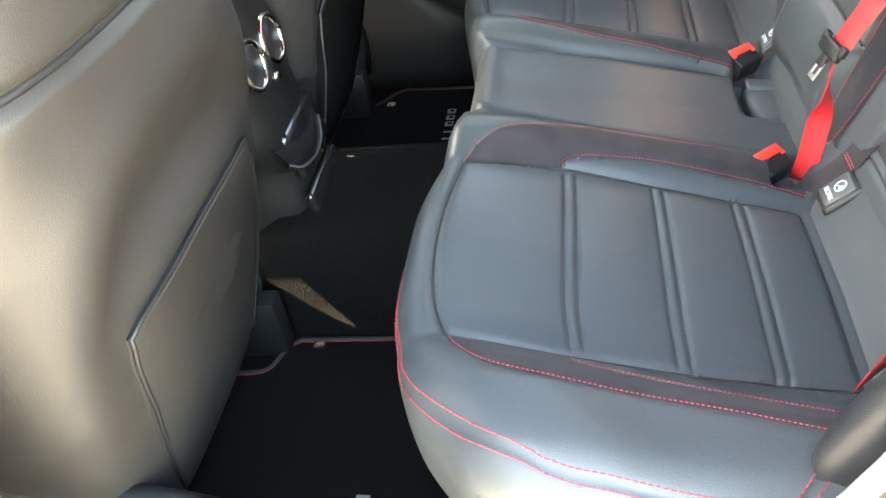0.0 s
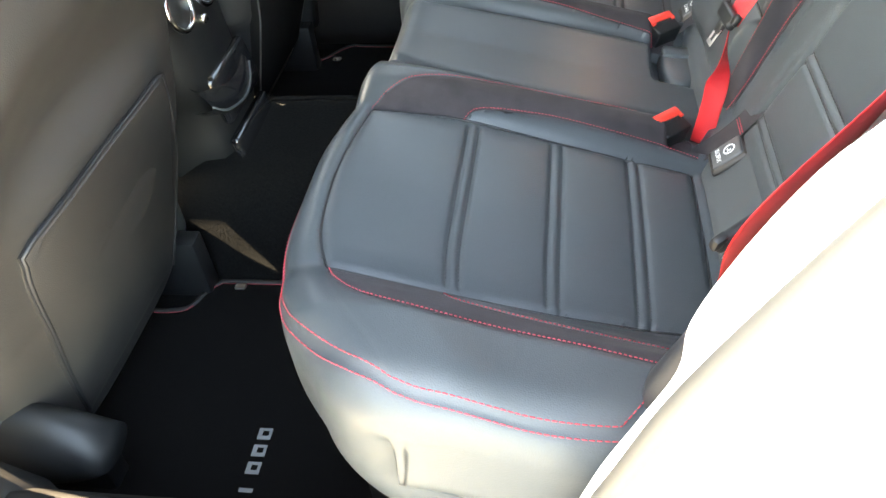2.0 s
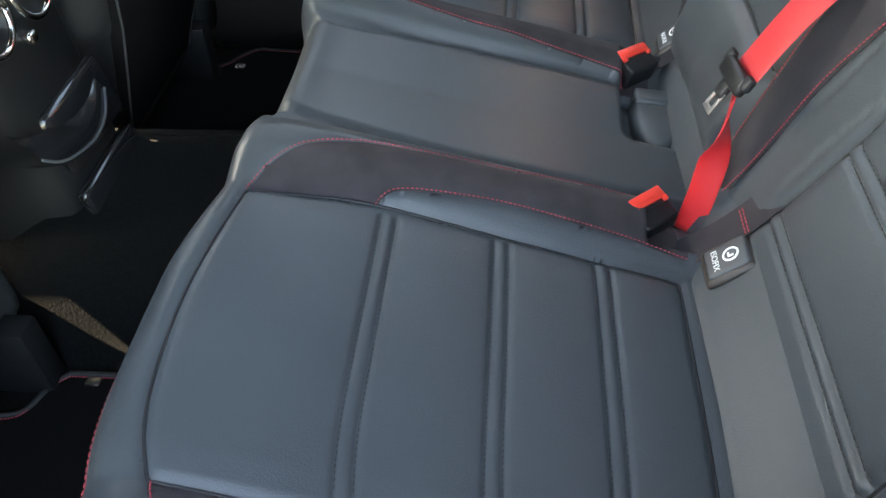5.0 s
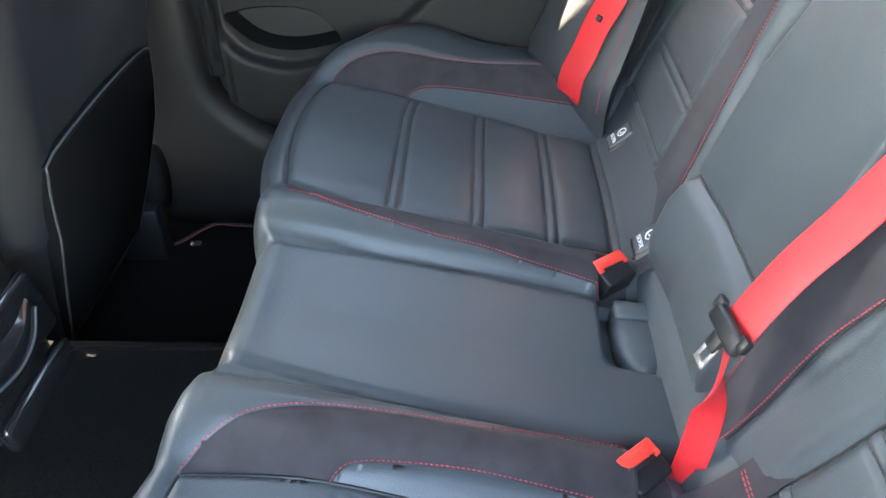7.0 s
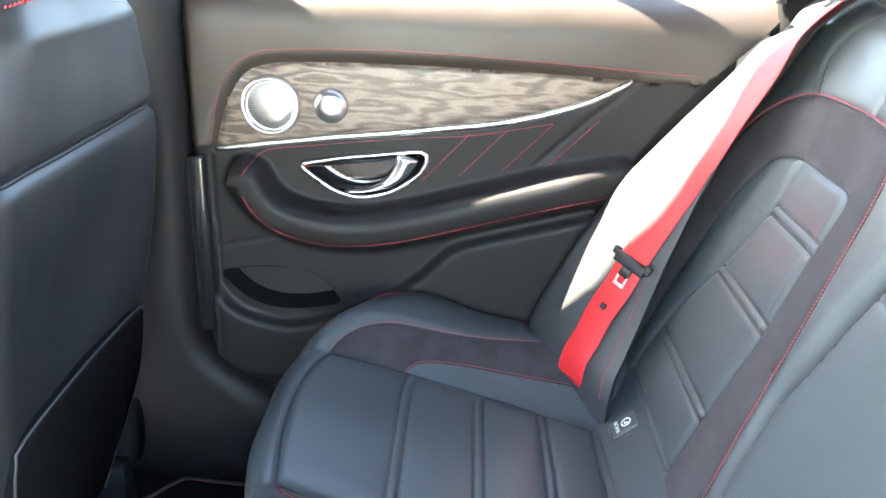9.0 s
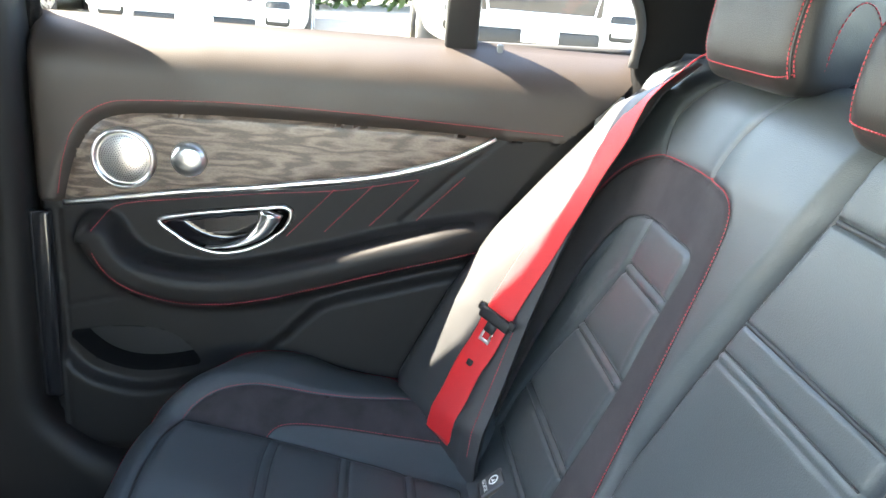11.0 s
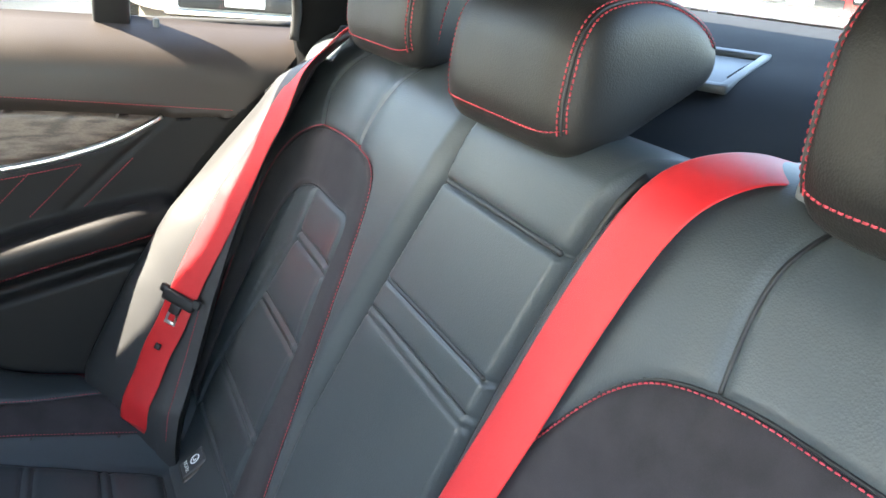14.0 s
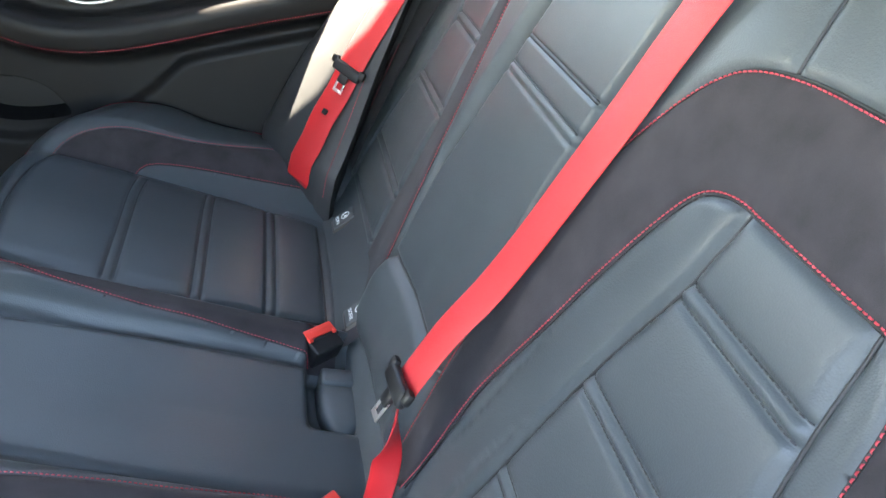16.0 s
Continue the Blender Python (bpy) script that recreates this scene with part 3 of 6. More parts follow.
# ---- rear bench cushion ----
nose = resample(curve_points([(0.08, 0.371), (0.056, 0.3735), (0.036, 0.363), (0.024, 0.338), (0.021, 0.29), (0.027, 0.246), (0.050, 0.212), (0.09, 0.196), (0.16, 0.190), (0.25, 0.188)], 0.003), 0.002)
NOSE_LEN = np.r_[0, np.cumsum(np.linalg.norm(np.diff(nose, axis=0), axis=1))]
TABLE_D = np.linspace(0, 0.80, 401)
TABLE_H = np.interp(TABLE_D, [0, 0.07, 0.100, 0.113, 0.124, 0.148, 0.172, 0.192, 0.212, 0.25, 0.37, 0.49, 0.525, 0.560, 0.605, 0.66, 0.80],
                    [0.004, 0.007, 0.008, 0.004, 0.020, 0.031, 0.028, 0.015, 0.000, 0.002, 0.004, 0.002, 0.000, 0.022, 0.042, 0.044, 0.040])
TABLE_H = np.convolve(np.pad(TABLE_H, 3, mode="edge"), np.array([1, 3, 5, 6, 5, 3, 1]) / 24.0, mode="valid")


def bench_place(a, y, h):
    top = a >= 0.08
    s = np.clip(0.08 - a, 0, NOSE_LEN[-1])
    x = np.where(top, a, np.interp(s, NOSE_LEN, nose[:, 0]))
    z = np.where(top, 0.371 - 0.26 * (a - 0.08), np.interp(s, NOSE_LEN, nose[:, 1]))
    e = 0.001
    tx = np.where(top, 0.968, (np.interp(np.clip(s - e, 0, 9), NOSE_LEN, nose[:, 0]) - np.interp(s + e, NOSE_LEN, nose[:, 0])) / (2 * e))
    tz = np.where(top, -0.252, (np.interp(np.clip(s - e, 0, 9), NOSE_LEN, nose[:, 1]) - np.interp(s + e, NOSE_LEN, nose[:, 1])) / (2 * e))
    nx, nz = -tz, tx
    d = np.abs(y)
    over = np.clip(d - 0.665, 0, None)
    r = 0.055
    ang = np.clip(over / r, 0, np.pi / 2)
    down = np.clip(over - r * np.pi / 2, 0, None)
    under = np.clip((down - 0.055) / 0.055, 0, np.pi / 2)
    past = np.clip(down - 0.055 - 0.055 * np.pi / 2, 0, None)
    k = ramp(a, -0.06, 0.08)
    drop = r * (1 - np.cos(ang)) + k * (np.minimum(down, 0.055) + 0.055 * np.sin(under)) + (1 - k) * down
    ye = np.where(d > 0.665, 0.665 + r * np.sin(ang), d) - k * (0.055 * (1 - np.cos(under)) + past)
    ye = ye - 0.014 * np.clip((0.10 - a) / 0.10, 0, 1.6) * np.clip(over / 0.10, 0, 1)
    dd = np.clip((d - 0.42) / 0.235, 0, None)
    dd = np.where(dd < 0.9, dd, 0.9 + 0.25 * (1 - np.exp((0.9 - dd) / 0.25)))
    shift = 0.098 * dd**2.5 * (1 - ramp(a, 0.06, 0.46))
    side = ramp(d, 0.085, 0.125)
    early = np.clip((a - (0.03 - 0.012 * side)) / (0.10 - 0.024 * side), 0, 1)
    shift = shift + 0.040 * (1 - ramp(d, 0.10, 0.33)) * (1 - early * early * (3 - 2 * early))
    # past the corner the cover only falls or goes back, under the nose too
    sx, sz = np.where(nz < 0, -1.0, nx), np.maximum(nz, 0)
    return np.stack([x + nx * h - sx * drop + shift, np.sign(y) * ye, z + nz * h - sz * drop], 1)


BENCH_LINES = {}
for s in (-1, 1):
    panel = np.vstack([
        curve_points([(0.078, 0.222), (0.068, 0.30), (0.064, 0.38), (0.070, 0.47), (0.079, 0.523)], 0.004),
        curve_points([(0.079, 0.523), (0.20, 0.526), (0.32, 0.524), (0.45, 0.515), (0.500, 0.510)], 0.008),
        curve_points([(0.500, 0.222), (0.42, 0.217), (0.32, 0.211), (0.205, 0.206), (0.14, 0.210), (0.078, 0.222)], 0.008)])
    wing_in = curve_points([(0.200, 0.207), (0.208, 0.196), (0.228, 0.190), (0.27, 0.186), (0.33, 0.184), (0.44, 0.190), (0.507, 0.198)], 0.006)
    wing_out = curve_points([(0.200, 0.526), (0.208, 0.541), (0.238, 0.551), (0.30, 0.559), (0.40, 0.566), (0.507, 0.573)], 0.006)
    stitch_in = curve_points([(0.078, 0.222), (0.095, 0.192), (0.120, 0.170), (0.158, 0.155), (0.20, 0.147), (0.263, 0.140), (0.32, 0.138), (0.38, 0.131), (0.47, 0.122)], 0.006)
    stitch_out = curve_points([(0.079, 0.523), (0.082, 0.548), (0.095, 0.573), (0.125, 0.588), (0.17, 0.595), (0.25, 0.602), (0.32, 0.609), (0.39, 0.620), (0.47, 0.632)], 0.006)
    suede_in = np.vstack([stitch_in, [(0.507, 0.122), (0.507, 0.198)], wing_in[::-1], panel[-9:]])
    suede_out = np.vstack([stitch_out, [(0.507, 0.636), (0.507, 0.573)], wing_out[::-1], panel[(panel[:, 0] < 0.20) & (panel[:, 0] > 0.0795) & (panel[:, 1] > 0.5)][::-1]])
    fold = curve_points([(-0.02, 0.094), (0.05, 0.095), (0.095, 0.097), (0.183, 0.105), (0.322, 0.116), (0.42, 0.118), (0.47, 0.112)], 0.008)
    trim = curve_points([(0.008, 0.40), (0.014, 0.50), (0.019, 0.551), (0.031, 0.609), (0.047, 0.660), (0.078, 0.694), (0.13, 0.703), (0.199, 0.704), (0.30, 0.702), (0.352, 0.699), (0.359, 0.695), (0.378, 0.677), (0.408, 0.643), (0.44, 0.60)], 0.008)
    k = np.array([1, s])
    BENCH_LINES[s] = {n: v * k for n, v in dict(panel=panel, wing_in=wing_in, wing_out=wing_out, stitch_in=stitch_in, stitch_out=stitch_out,
                                                suede_in=suede_in, suede_out=suede_out, fold=fold, trim=trim).items()}

GROOVES = (0.213, 0.322, 0.421)


def bench_height(P):
    a, y = P[:, 0], P[:, 1]
    d = np.abs(y)
    on = ramp(a, -0.03, 0.15)
    h = np.interp(d, TABLE_D, TABLE_H) * (0.25 + 0.75 * on)
    h += 0.028 * ramp(a, 0.20, 0.46) * ramp(d, 0.54, 0.63)
    h -= 0.006 * (1 - ramp(d, 0.085, 0.13)) * (1 - ramp(a, 0.0, 0.10))
    in_panel = (d > 0.208) & (d < 0.526)
    edge = np.clip(np.minimum(d - 0.208, 0.526 - d), 0, None)
    stops = (0.072,) + GROOVES + (0.505,)
    pad = np.zeros_like(a)
    for p, q in zip(stops[:-1], stops[1:]):
        t = (a - p) / (q - p)
        pad = np.where((t > 0) & (t < 1), 0.0036 * np.clip(1 - np.abs(2 * t - 1) ** 2.4, 0, 1), pad)
    h += pad * np.clip(edge / 0.03, 0, 1) * in_panel
    for g in GROOVES:
        dip = 0.0030 * bell(a - g + 0.0070, 0.0026) + 0.0030 * bell(a - g - 0.0070, 0.0026) - 0.0014 * bell(a - g, 0.0045)
        h -= dip * ramp(np.minimum(d - 0.214, 0.520 - d), 0.0, 0.008) * in_panel
    for s in (-1, 1):
        near = (y * s > 0.05)
        Q = P[near]
        L = BENCH_LINES[s]
        dip = 0.0050 * bell(nearest(Q, L["panel"], True)[0], 0.0042)
        for n, depth, w in (("wing_in", 0.003, 0.004), ("wing_out", 0.003, 0.004), ("stitch_in", 0.0022, 0.004), ("stitch_out", 0.0022, 0.004), ("fold", 0.006, 0.006), ("trim", 0.003, 0.004)):
            dip = np.maximum(dip, depth * bell(nearest(Q, L[n])[0], w))
        h[near] -= dip
    # hollows at the buckles in the rear edge of the middle place
    for by, half in ((0.092, 0.082), (-0.146, 0.040)):
        h -= 0.032 * ramp(a, 0.459, 0.474) * bell(y - by, half, 10)
    return h


bench = thing("rear_seat_cushion", "black leather rear bench cushion with suede bands and red stitching", "car seat")
sheet = Sheet(-0.30, 0.56, -1.00, 1.00, 0.0042, bench_place, bench_height, GROOVES)
sheet.out = 1
regions = []
for s in (-1, 1):
    L = BENCH_LINES[s]
    regions += [("suede_band", L["suede_in"], SUEDE, "matt black suede band"), ("suede_band", L["suede_out"], SUEDE, "matt black suede band"),
                ("seat_panel", L["panel"], LEATHER, "fluted smooth black leather panel")]
sheet.build(bench, ("leather_cover", LEATHER, ""), regions)
for s in (-1, 1):
    L = BENCH_LINES[s]
    for n in ("stitch_in", "stitch_out", "wing_in", "wing_out"):
        sheet.seam("red_stitching", L[n], RED_THREAD, bench, offset=0.0022, lift=0.0009, length=0.0030, gap=0.0017, width=0.0012)
    for off in (-0.0062, 0.0062):
        sheet.seam("red_stitching", L["trim"], RED_THREAD, bench, offset=off, lift=0.0005, length=0.005, width=0.0014)
    for g in GROOVES:
        for e in (-0.0070, 0.0070):
            sheet.seam("dark_stitching", [(g + e, s * 0.226), (g + e, s * 0.508)], DARK_THREAD, bench, lift=0.0004, length=0.0042, gap=0.0012)
    sheet.cord("seam_piping", L["panel"], 0.0016, PIPING, bench, lift=0.0006)
base = box_bm((0.10, -0.61, FLOOR + 0.002), (0.62, 0.61, 0.192), 0.02)
part("seat_base", base, CARPET, bench, "black carpeted base")
# sloping strip where cushion and backrests meet
strip_rows = []
for t in np.linspace(0, 1, 14):
    row = []
    for y in np.linspace(-0.66, 0.66, 133):
        d = abs(y)
        mid = 1 - ramp(np.array([d]), 0.185, 0.225)[0]
        x = 0.494 + 0.100 * t + 0.006 * math.sin(math.pi * t) + 0.02 * mid * (1 - t)
        z = 0.248 + 0.112 * t - 0.010 * math.sin(math.pi * t) + 0.016 * mid * (1 - t) - 0.03 * (1 - ramp(np.array([t]), 0.0, 0.14)[0])
        row.append((x, y, z))
    strip_rows.append(row)
loft("bight_strip", strip_rows, LEATHER, bench, "plain black leather strip along the seat joint")


def on_strip(t, y):
    return np.array([0.494 + 0.100 * t + 0.006 * math.sin(math.pi * t), y, 0.248 + 0.112 * t - 0.010 * math.sin(math.pi * t)])


STRIP_OUT = np.array([-0.74, 0.0, 0.67])
for y0, y1 in ((-0.200, -0.158), (0.160, 0.198)):
    rows = [[tuple(on_strip(t, y) + STRIP_OUT * (0.0035 * min(1, 6 * t, 6 * (1.06 - t)))) for y in np.linspace(y0, y1, 8)] for t in np.linspace(0.06, 1.0, 12)]
    loft("suede_tab", rows, SUEDE, bench, "matt black suede tab in the seat joint")
    for o in (-0.012, 0.012):
        line = np.array([on_strip(0.62 + o, y) + STRIP_OUT * 0.004 for y in np.linspace(y0 + 0.002, y1 - 0.002, 24)])
        stitches("red_stitching", line, np.tile(STRIP_OUT, (24, 1)), RED_THREAD, bench, length=0.0046, gap=0.0014, width=0.0015)


def anchor_cover(y, lift=0.0):
    """A small flap over a child seat anchor with a white printed symbol and word."""
    t = thing("anchor_cover", "black flap over a child seat anchor with white print", "anchor cover", "child seat anchor covers")
    m = Matrix.Translation((0.5425 - 0.67 * lift, y, 0.2875 + 0.74 * lift)) @ Matrix.Rotation(radians(-42), 4, "Y") @ Matrix.Diagonal((0.80, 0.78, 0.8, 1))
    part("surround", box_bm((-0.033, -0.031, -0.012), (0.034, 0.031, 0.0), 0.007, 3, m), LEATHER_WARM, t)
    part("flap", box_bm((-0.026, -0.024, -0.004), (0.030, 0.024, 0.0035), 0.005, 3, m), GREY_FLAP, t)
    put = m @ Matrix.Translation((-0.012, 0.0, 0.0037)) @ Matrix.Rotation(radians(90), 4, "Z")
    bm = text_bm("ISOFIX", 0.0115, 0.0002)
    bmesh.ops.transform(bm, matrix=put @ Matrix.Rotation(radians(180), 4, "Z"), verts=bm.verts)
    part("printed_word", bm, WHITE_PRINT, t, "white printed word", smooth=False)
    a = np.linspace(0, 2 * np.pi, 29)[:-1]
    ring = np.array([(m @ Vector((0.009 + 0.0095 * math.cos(q), 0.0095 * math.sin(q), 0.0036)))[:] for q in a])
    tube("printed_ring", ring, 0.0011, WHITE_PRINT, t, sides=5, up=(-0.6, 0, 0.77), closed=True)
    part("printed_symbol", join_bm(box_bm((0.005, -0.004, 0.0034), (0.0125, -0.001, 0.0042), 0.0004, m=m), box_bm((0.005, -0.004, 0.0034), (0.0075, 0.004, 0.0042), 0.0004, m=m)), WHITE_PRINT, t)
    return t


for y in (-0.495, -0.215, 0.212, 0.49):
    anchor_cover(y, 0.005 if abs(y) < 0.3 else 0.001)


def buckle(x, y, z, turn, label):
    t = thing("belt_buckle", label, "belt buckle", "belt buckles")
    m = Matrix.Translation((x, y, z)) @ Matrix.Rotation(radians(turn), 4, "Z") @ Matrix.Rotation(radians(20), 4, "Y") @ Matrix.Diagonal((0.78, 0.78, 0.85, 1))
    part("housing", join_bm(box_bm((-0.013, -0.0295, -0.060), (0.034, 0.0295, -0.003), 0.004, 3, m)), BLACK_PLASTIC, t)
    part("slot", box_bm((0.0040, -0.020, -0.004), (0.0095, 0.020, -0.0022), 0.0005, m=m), PIPING, t)
    part("release_button", join_bm(box_bm((-0.0145, -0.0290, -0.018), (0.0045, 0.0290, 0.0005), 0.0025, 2, m), box_bm((0.002, -0.0285, -0.010), (0.0095, -0.021, 0.0008), 0.001, 2, m), box_bm((0.002, 0.021, -0.010), (0.0095, 0.0285, 0.0008), 0.001, 2, m)), RED_PLASTIC, t, "bright red release button")
    part("button_mark", box_bm((-0.009, -0.016, 0.0003), (-0.002, 0.016, 0.0010), 0.0003, m=m), RED_PLASTIC, t)
    return t


buckle(0.485, 0.152, 0.300, -54, "black seat belt buckle with a red button, in the seat joint")
buckle(0.472, -0.146, 0.303, -50, "black seat belt buckle with a red button, in the seat joint")
pad = thing("buckle_loop", "black elastic loop lying in the seat joint", "strap")
m = Matrix.Translation((0.509, 0.068, 0.256)) @ Matrix.Rotation(radians(8), 4, "Y")
part("strap", join_bm(box_bm((-0.026, 0.020, -0.014), (0.028, 0.050, 0.0115), 0.005, 3, m)), LEATHER, pad)
arc = [(0.027 * math.cos(a), -0.008 + 0.050 * math.sin(a)) for a in np.linspace(math.pi, 2 * math.pi, 17)]
rim = [(-0.027, 0.026)] + arc + [(0.027, 0.026)]
levels = ((1.10, -0.016), (1.08, -0.002), (1.0, 0.0035), (0.85, 0.0055), (0.5, 0.0065), (0.02, 0.0068))
loft("pad", [[(m @ Vector((a * f, -0.005 + (b + 0.005) * f, h)))[:] for a, b in rim] for f, h in levels], LEATHER, pad, closed=True, caps=True)


# ---- backrests ----
setting(slab("bulkhead", [(0.815, 0.0), (0.835, 0.0), (0.835, 0.885), (0.815, 0.885)], 1, -0.72, 0.72, CARPET), "black bulkhead behind the backrests", "bulkhead")

def back_x(z):
    return 0.653 + 0.33 * (z - 0.549)


def back_place(y, z, h):
    """The leaning back, rolled over to the rear along its top."""
    crown, r = 0.868, 0.047
    over = np.clip(z - crown, 0, None)
    ang = np.clip(over / r, 0, 2.0)
    zb = np.where(over > 0, crown + r * np.sin(ang), z)
    xb = back_x(np.minimum(z, crown)) + np.where(over > 0, 0.33 * (zb - crown) + r * (1 - np.cos(ang)) * 1.2, 0) + np.clip(over - 2.0 * r, 0, None)
    nz = 0.25 + 0.70 * np.sin(np.minimum(ang, np.pi / 2))
    return np.stack([xb - h * (1 - 0.6 * np.clip(ang / 1.6, 0, 1)), y, zb + h * nz], 1)


NB = {}
NB["edge"] = [(-0.142, 0.960), (-0.118, 0.914), (-0.091, 0.825), (-0.069, 0.716), (-0.056, 0.60), (-0.052, 0.45), (-0.055, 0.28)]
NB["up"] = curve_points([(-0.070, 0.28), (-0.073, 0.40), (-0.083, 0.50), (-0.100, 0.59), (-0.117, 0.642), (-0.135, 0.684), (-0.157, 0.722), (-0.181, 0.757), (-0.204, 0.781), (-0.230, 0.797),
                         (-0.267, 0.806), (-0.320, 0.809), (-0.42, 0.808), (-0.50, 0.790), (-0.55, 0.73), (-0.575, 0.6), (-0.585, 0.45), (-0.59, 0.28)], 0.006)
NB["in"] = curve_points([(-0.115, 0.28), (-0.127, 0.34), (-0.137, 0.43), (-0.152, 0.485), (-0.173, 0.545), (-0.198, 0.618), (-0.224, 0.678), (-0.243, 0.709), (-0.262, 0.721), (-0.285, 0.7262), (-0.300, 0.7264),
                         (-0.345, 0.7264), (-0.400, 0.7264), (-0.422, 0.7264), (-0.436, 0.7245), (-0.448, 0.717), (-0.458, 0.700), (-0.464, 0.670), (-0.472, 0.62), (-0.500, 0.50), (-0.530, 0.36), (-0.54, 0.28)], 0.006)
NB["crease"] = curve_points([(-0.297, 0.726), (-0.290, 0.69), (-0.283, 0.655), (-0.253, 0.560), (-0.228, 0.450), (-0.210, 0.375), (-0.180, 0.28)], 0.006)
NB["crease_r"] = curve_points([(-0.424, 0.726), (-0.427, 0.69), (-0.432, 0.655), (-0.440, 0.61), (-0.460, 0.50), (-0.485, 0.36), (-0.49, 0.28)], 0.006)
NB["seam"] = curve_points([(-0.263, 0.806), (-0.256, 0.865), (-0.262, 0.916), (-0.268, 0.98)], 0.008)
NB["seam_b"] = curve_points([(-0.44, 0.806), (-0.45, 0.865), (-0.44, 0.98)], 0.008)
NB["flutes"] = [(0.661, -0.286, -0.430), (0.556, -0.254, -0.450), (0.435, -0.226, -0.472), (0.335, -0.198, -0.486)]
FB = {}
FB["edge"] = [(0.112, 0.960), (0.117, 0.889), (0.131, 0.823), (0.167, 0.711), (0.190, 0.63), (0.210, 0.52), (0.204, 0.40), (0.196, 0.28)]
FB["up"] = curve_points([(0.205, 0.28), (0.222, 0.33), (0.231, 0.41), (0.237, 0.50), (0.240, 0.58), (0.245, 0.65), (0.252, 0.735), (0.264, 0.777), (0.290, 0.795), (0.330, 0.7984), (0.43, 0.7984), (0.499, 0.794),
                         (0.545, 0.782), (0.600, 0.757), (0.650, 0.715), (0.680, 0.655), (0.690, 0.58), (0.692, 0.45), (0.692, 0.28)], 0.006)
FB["in"] = curve_points([(0.345, 0.28), (0.338, 0.402), (0.325, 0.48), (0.317, 0.55), (0.314, 0.64), (0.305, 0.698), (0.306, 0.714), (0.322, 0.7226), (0.38, 0.7228), (0.450, 0.7228), (0.495, 0.714), (0.532, 0.693),
                         (0.572, 0.637), (0.602, 0.55), (0.624, 0.46), (0.630, 0.38), (0.62, 0.28)], 0.006)
FB["crease"] = curve_points([(0.450, 0.722), (0.452, 0.690), (0.457, 0.655), (0.478, 0.60), (0.505, 0.55), (0.545, 0.48), (0.579, 0.41), (0.598, 0.33), (0.60, 0.28)], 0.006)
FB["crease_r"] = curve_points([(0.306, 0.714), (0.305, 0.698), (0.314, 0.64), (0.317, 0.55), (0.325, 0.48), (0.338, 0.402), (0.345, 0.28)], 0.006)
FB["seam"] = curve_points([(0.352, 0.799), (0.343, 0.85), (0.318, 0.89), (0.29, 0.97)], 0.008)
FB["seam_b"] = curve_points([(0.505, 0.793), (0.532, 0.845), (0.50, 0.90), (0.47, 0.97)], 0.008)
FB["flutes"] = [(0.655, 0.318, 0.452), (0.548, 0.322, 0.502), (0.410, 0.342, 0.574), (0.32, 0.346, 0.594)]


def back_height(B, sign):
    edge = np.array(B["edge"])
    crest = np.array(B["up"])
    half = crest[: len(crest) * 2 // 5]
    poly_in = B["in"]

    def height(P):
        y, z = P[:, 0], P[:, 1]
        inner_edge = np.interp(z, edge[::-1, 1], edge[::-1, 0])
        off = (y - inner_edge) * sign
        crest_y = np.interp(z, half[:, 1], half[:, 0])
        w = np.abs(crest_y - inner_edge) + 0.02
        h = 0.020 * ramp(off, -0.01, 0.03) * (1 - 0.55 * ramp((y - crest_y) * sign, 0.0, 0.10))
        h -= 0.012 * ramp(z, 0.80, 0.93)
        dn, _ = nearest(P, poly_in)
        ins = inside(P, poly_in)
        h -= 0.0015 * ins * ramp(dn, 0, 0.02)
        d1, d2 = nearest(P, B["crease"])[0], nearest(P, B["crease_r"])[0]
        roll = ins & ((np.interp(z, B["crease"][::-1, 1], B["crease"][::-1, 0]) - y) < 0)
        dips = [0.0062 * bell(d1, 0.0045), 0.0035 * bell(nearest(P, B["up"])[0], 0.0035), 0.004 * bell(dn, 0.0035), 0.005 * bell(nearest(P, B["seam"])[0], 0.005), 0.005 * bell(nearest(P, B["seam_b"])[0], 0.005)]
        if sign < 0:
            dips.append(0.0062 * bell(d2, 0.0045))
        h -= np.max(dips, axis=0)
        h += 0.0022 * roll * np.clip(1 - (2 * dn / (dn + d1 + 1e-6) - 1) ** 2, 0, 1) * ramp(dn + d1, 0.0, 0.035)
        stops = [0.722] + [f[0] for f in B["flutes"]] + [0.24]
        lo = np.interp(z, B["crease"][::-1, 1], B["crease"][::-1, 0])
        hi = np.interp(z, B["crease_r"][::-1, 1], B["crease_r"][::-1, 0])
        lo, hi = np.minimum(lo, hi), np.maximum(lo, hi)
        core = (y > lo) & (y < hi) & (z < 0.722)
        margin = np.clip(np.minimum(y - lo, hi - y), 0, None)
        pad = np.zeros_like(y)
        for q, p in zip(stops[:-1], stops[1:]):
            t = (z - p) / (q - p)
            pad = np.where((t > 0) & (t < 1), 0.0036 * np.clip(1 - np.abs(2 * t - 1) ** 2.4, 0, 1), pad)
        h += pad * core * ramp(margin, 0, 0.014)
        for f, *_ in B["flutes"]:
            dip = 0.0038 * bell(z - f + 0.007, 0.0028) + 0.0038 * bell(z - f - 0.007, 0.0028) - 0.002 * bell(z - f, 0.005)
            h -= dip * core * ramp(margin, 0.0, 0.006)
        h -= 0.005 * (1 - ramp(off, 0.0, 0.010))
        return h
    return height


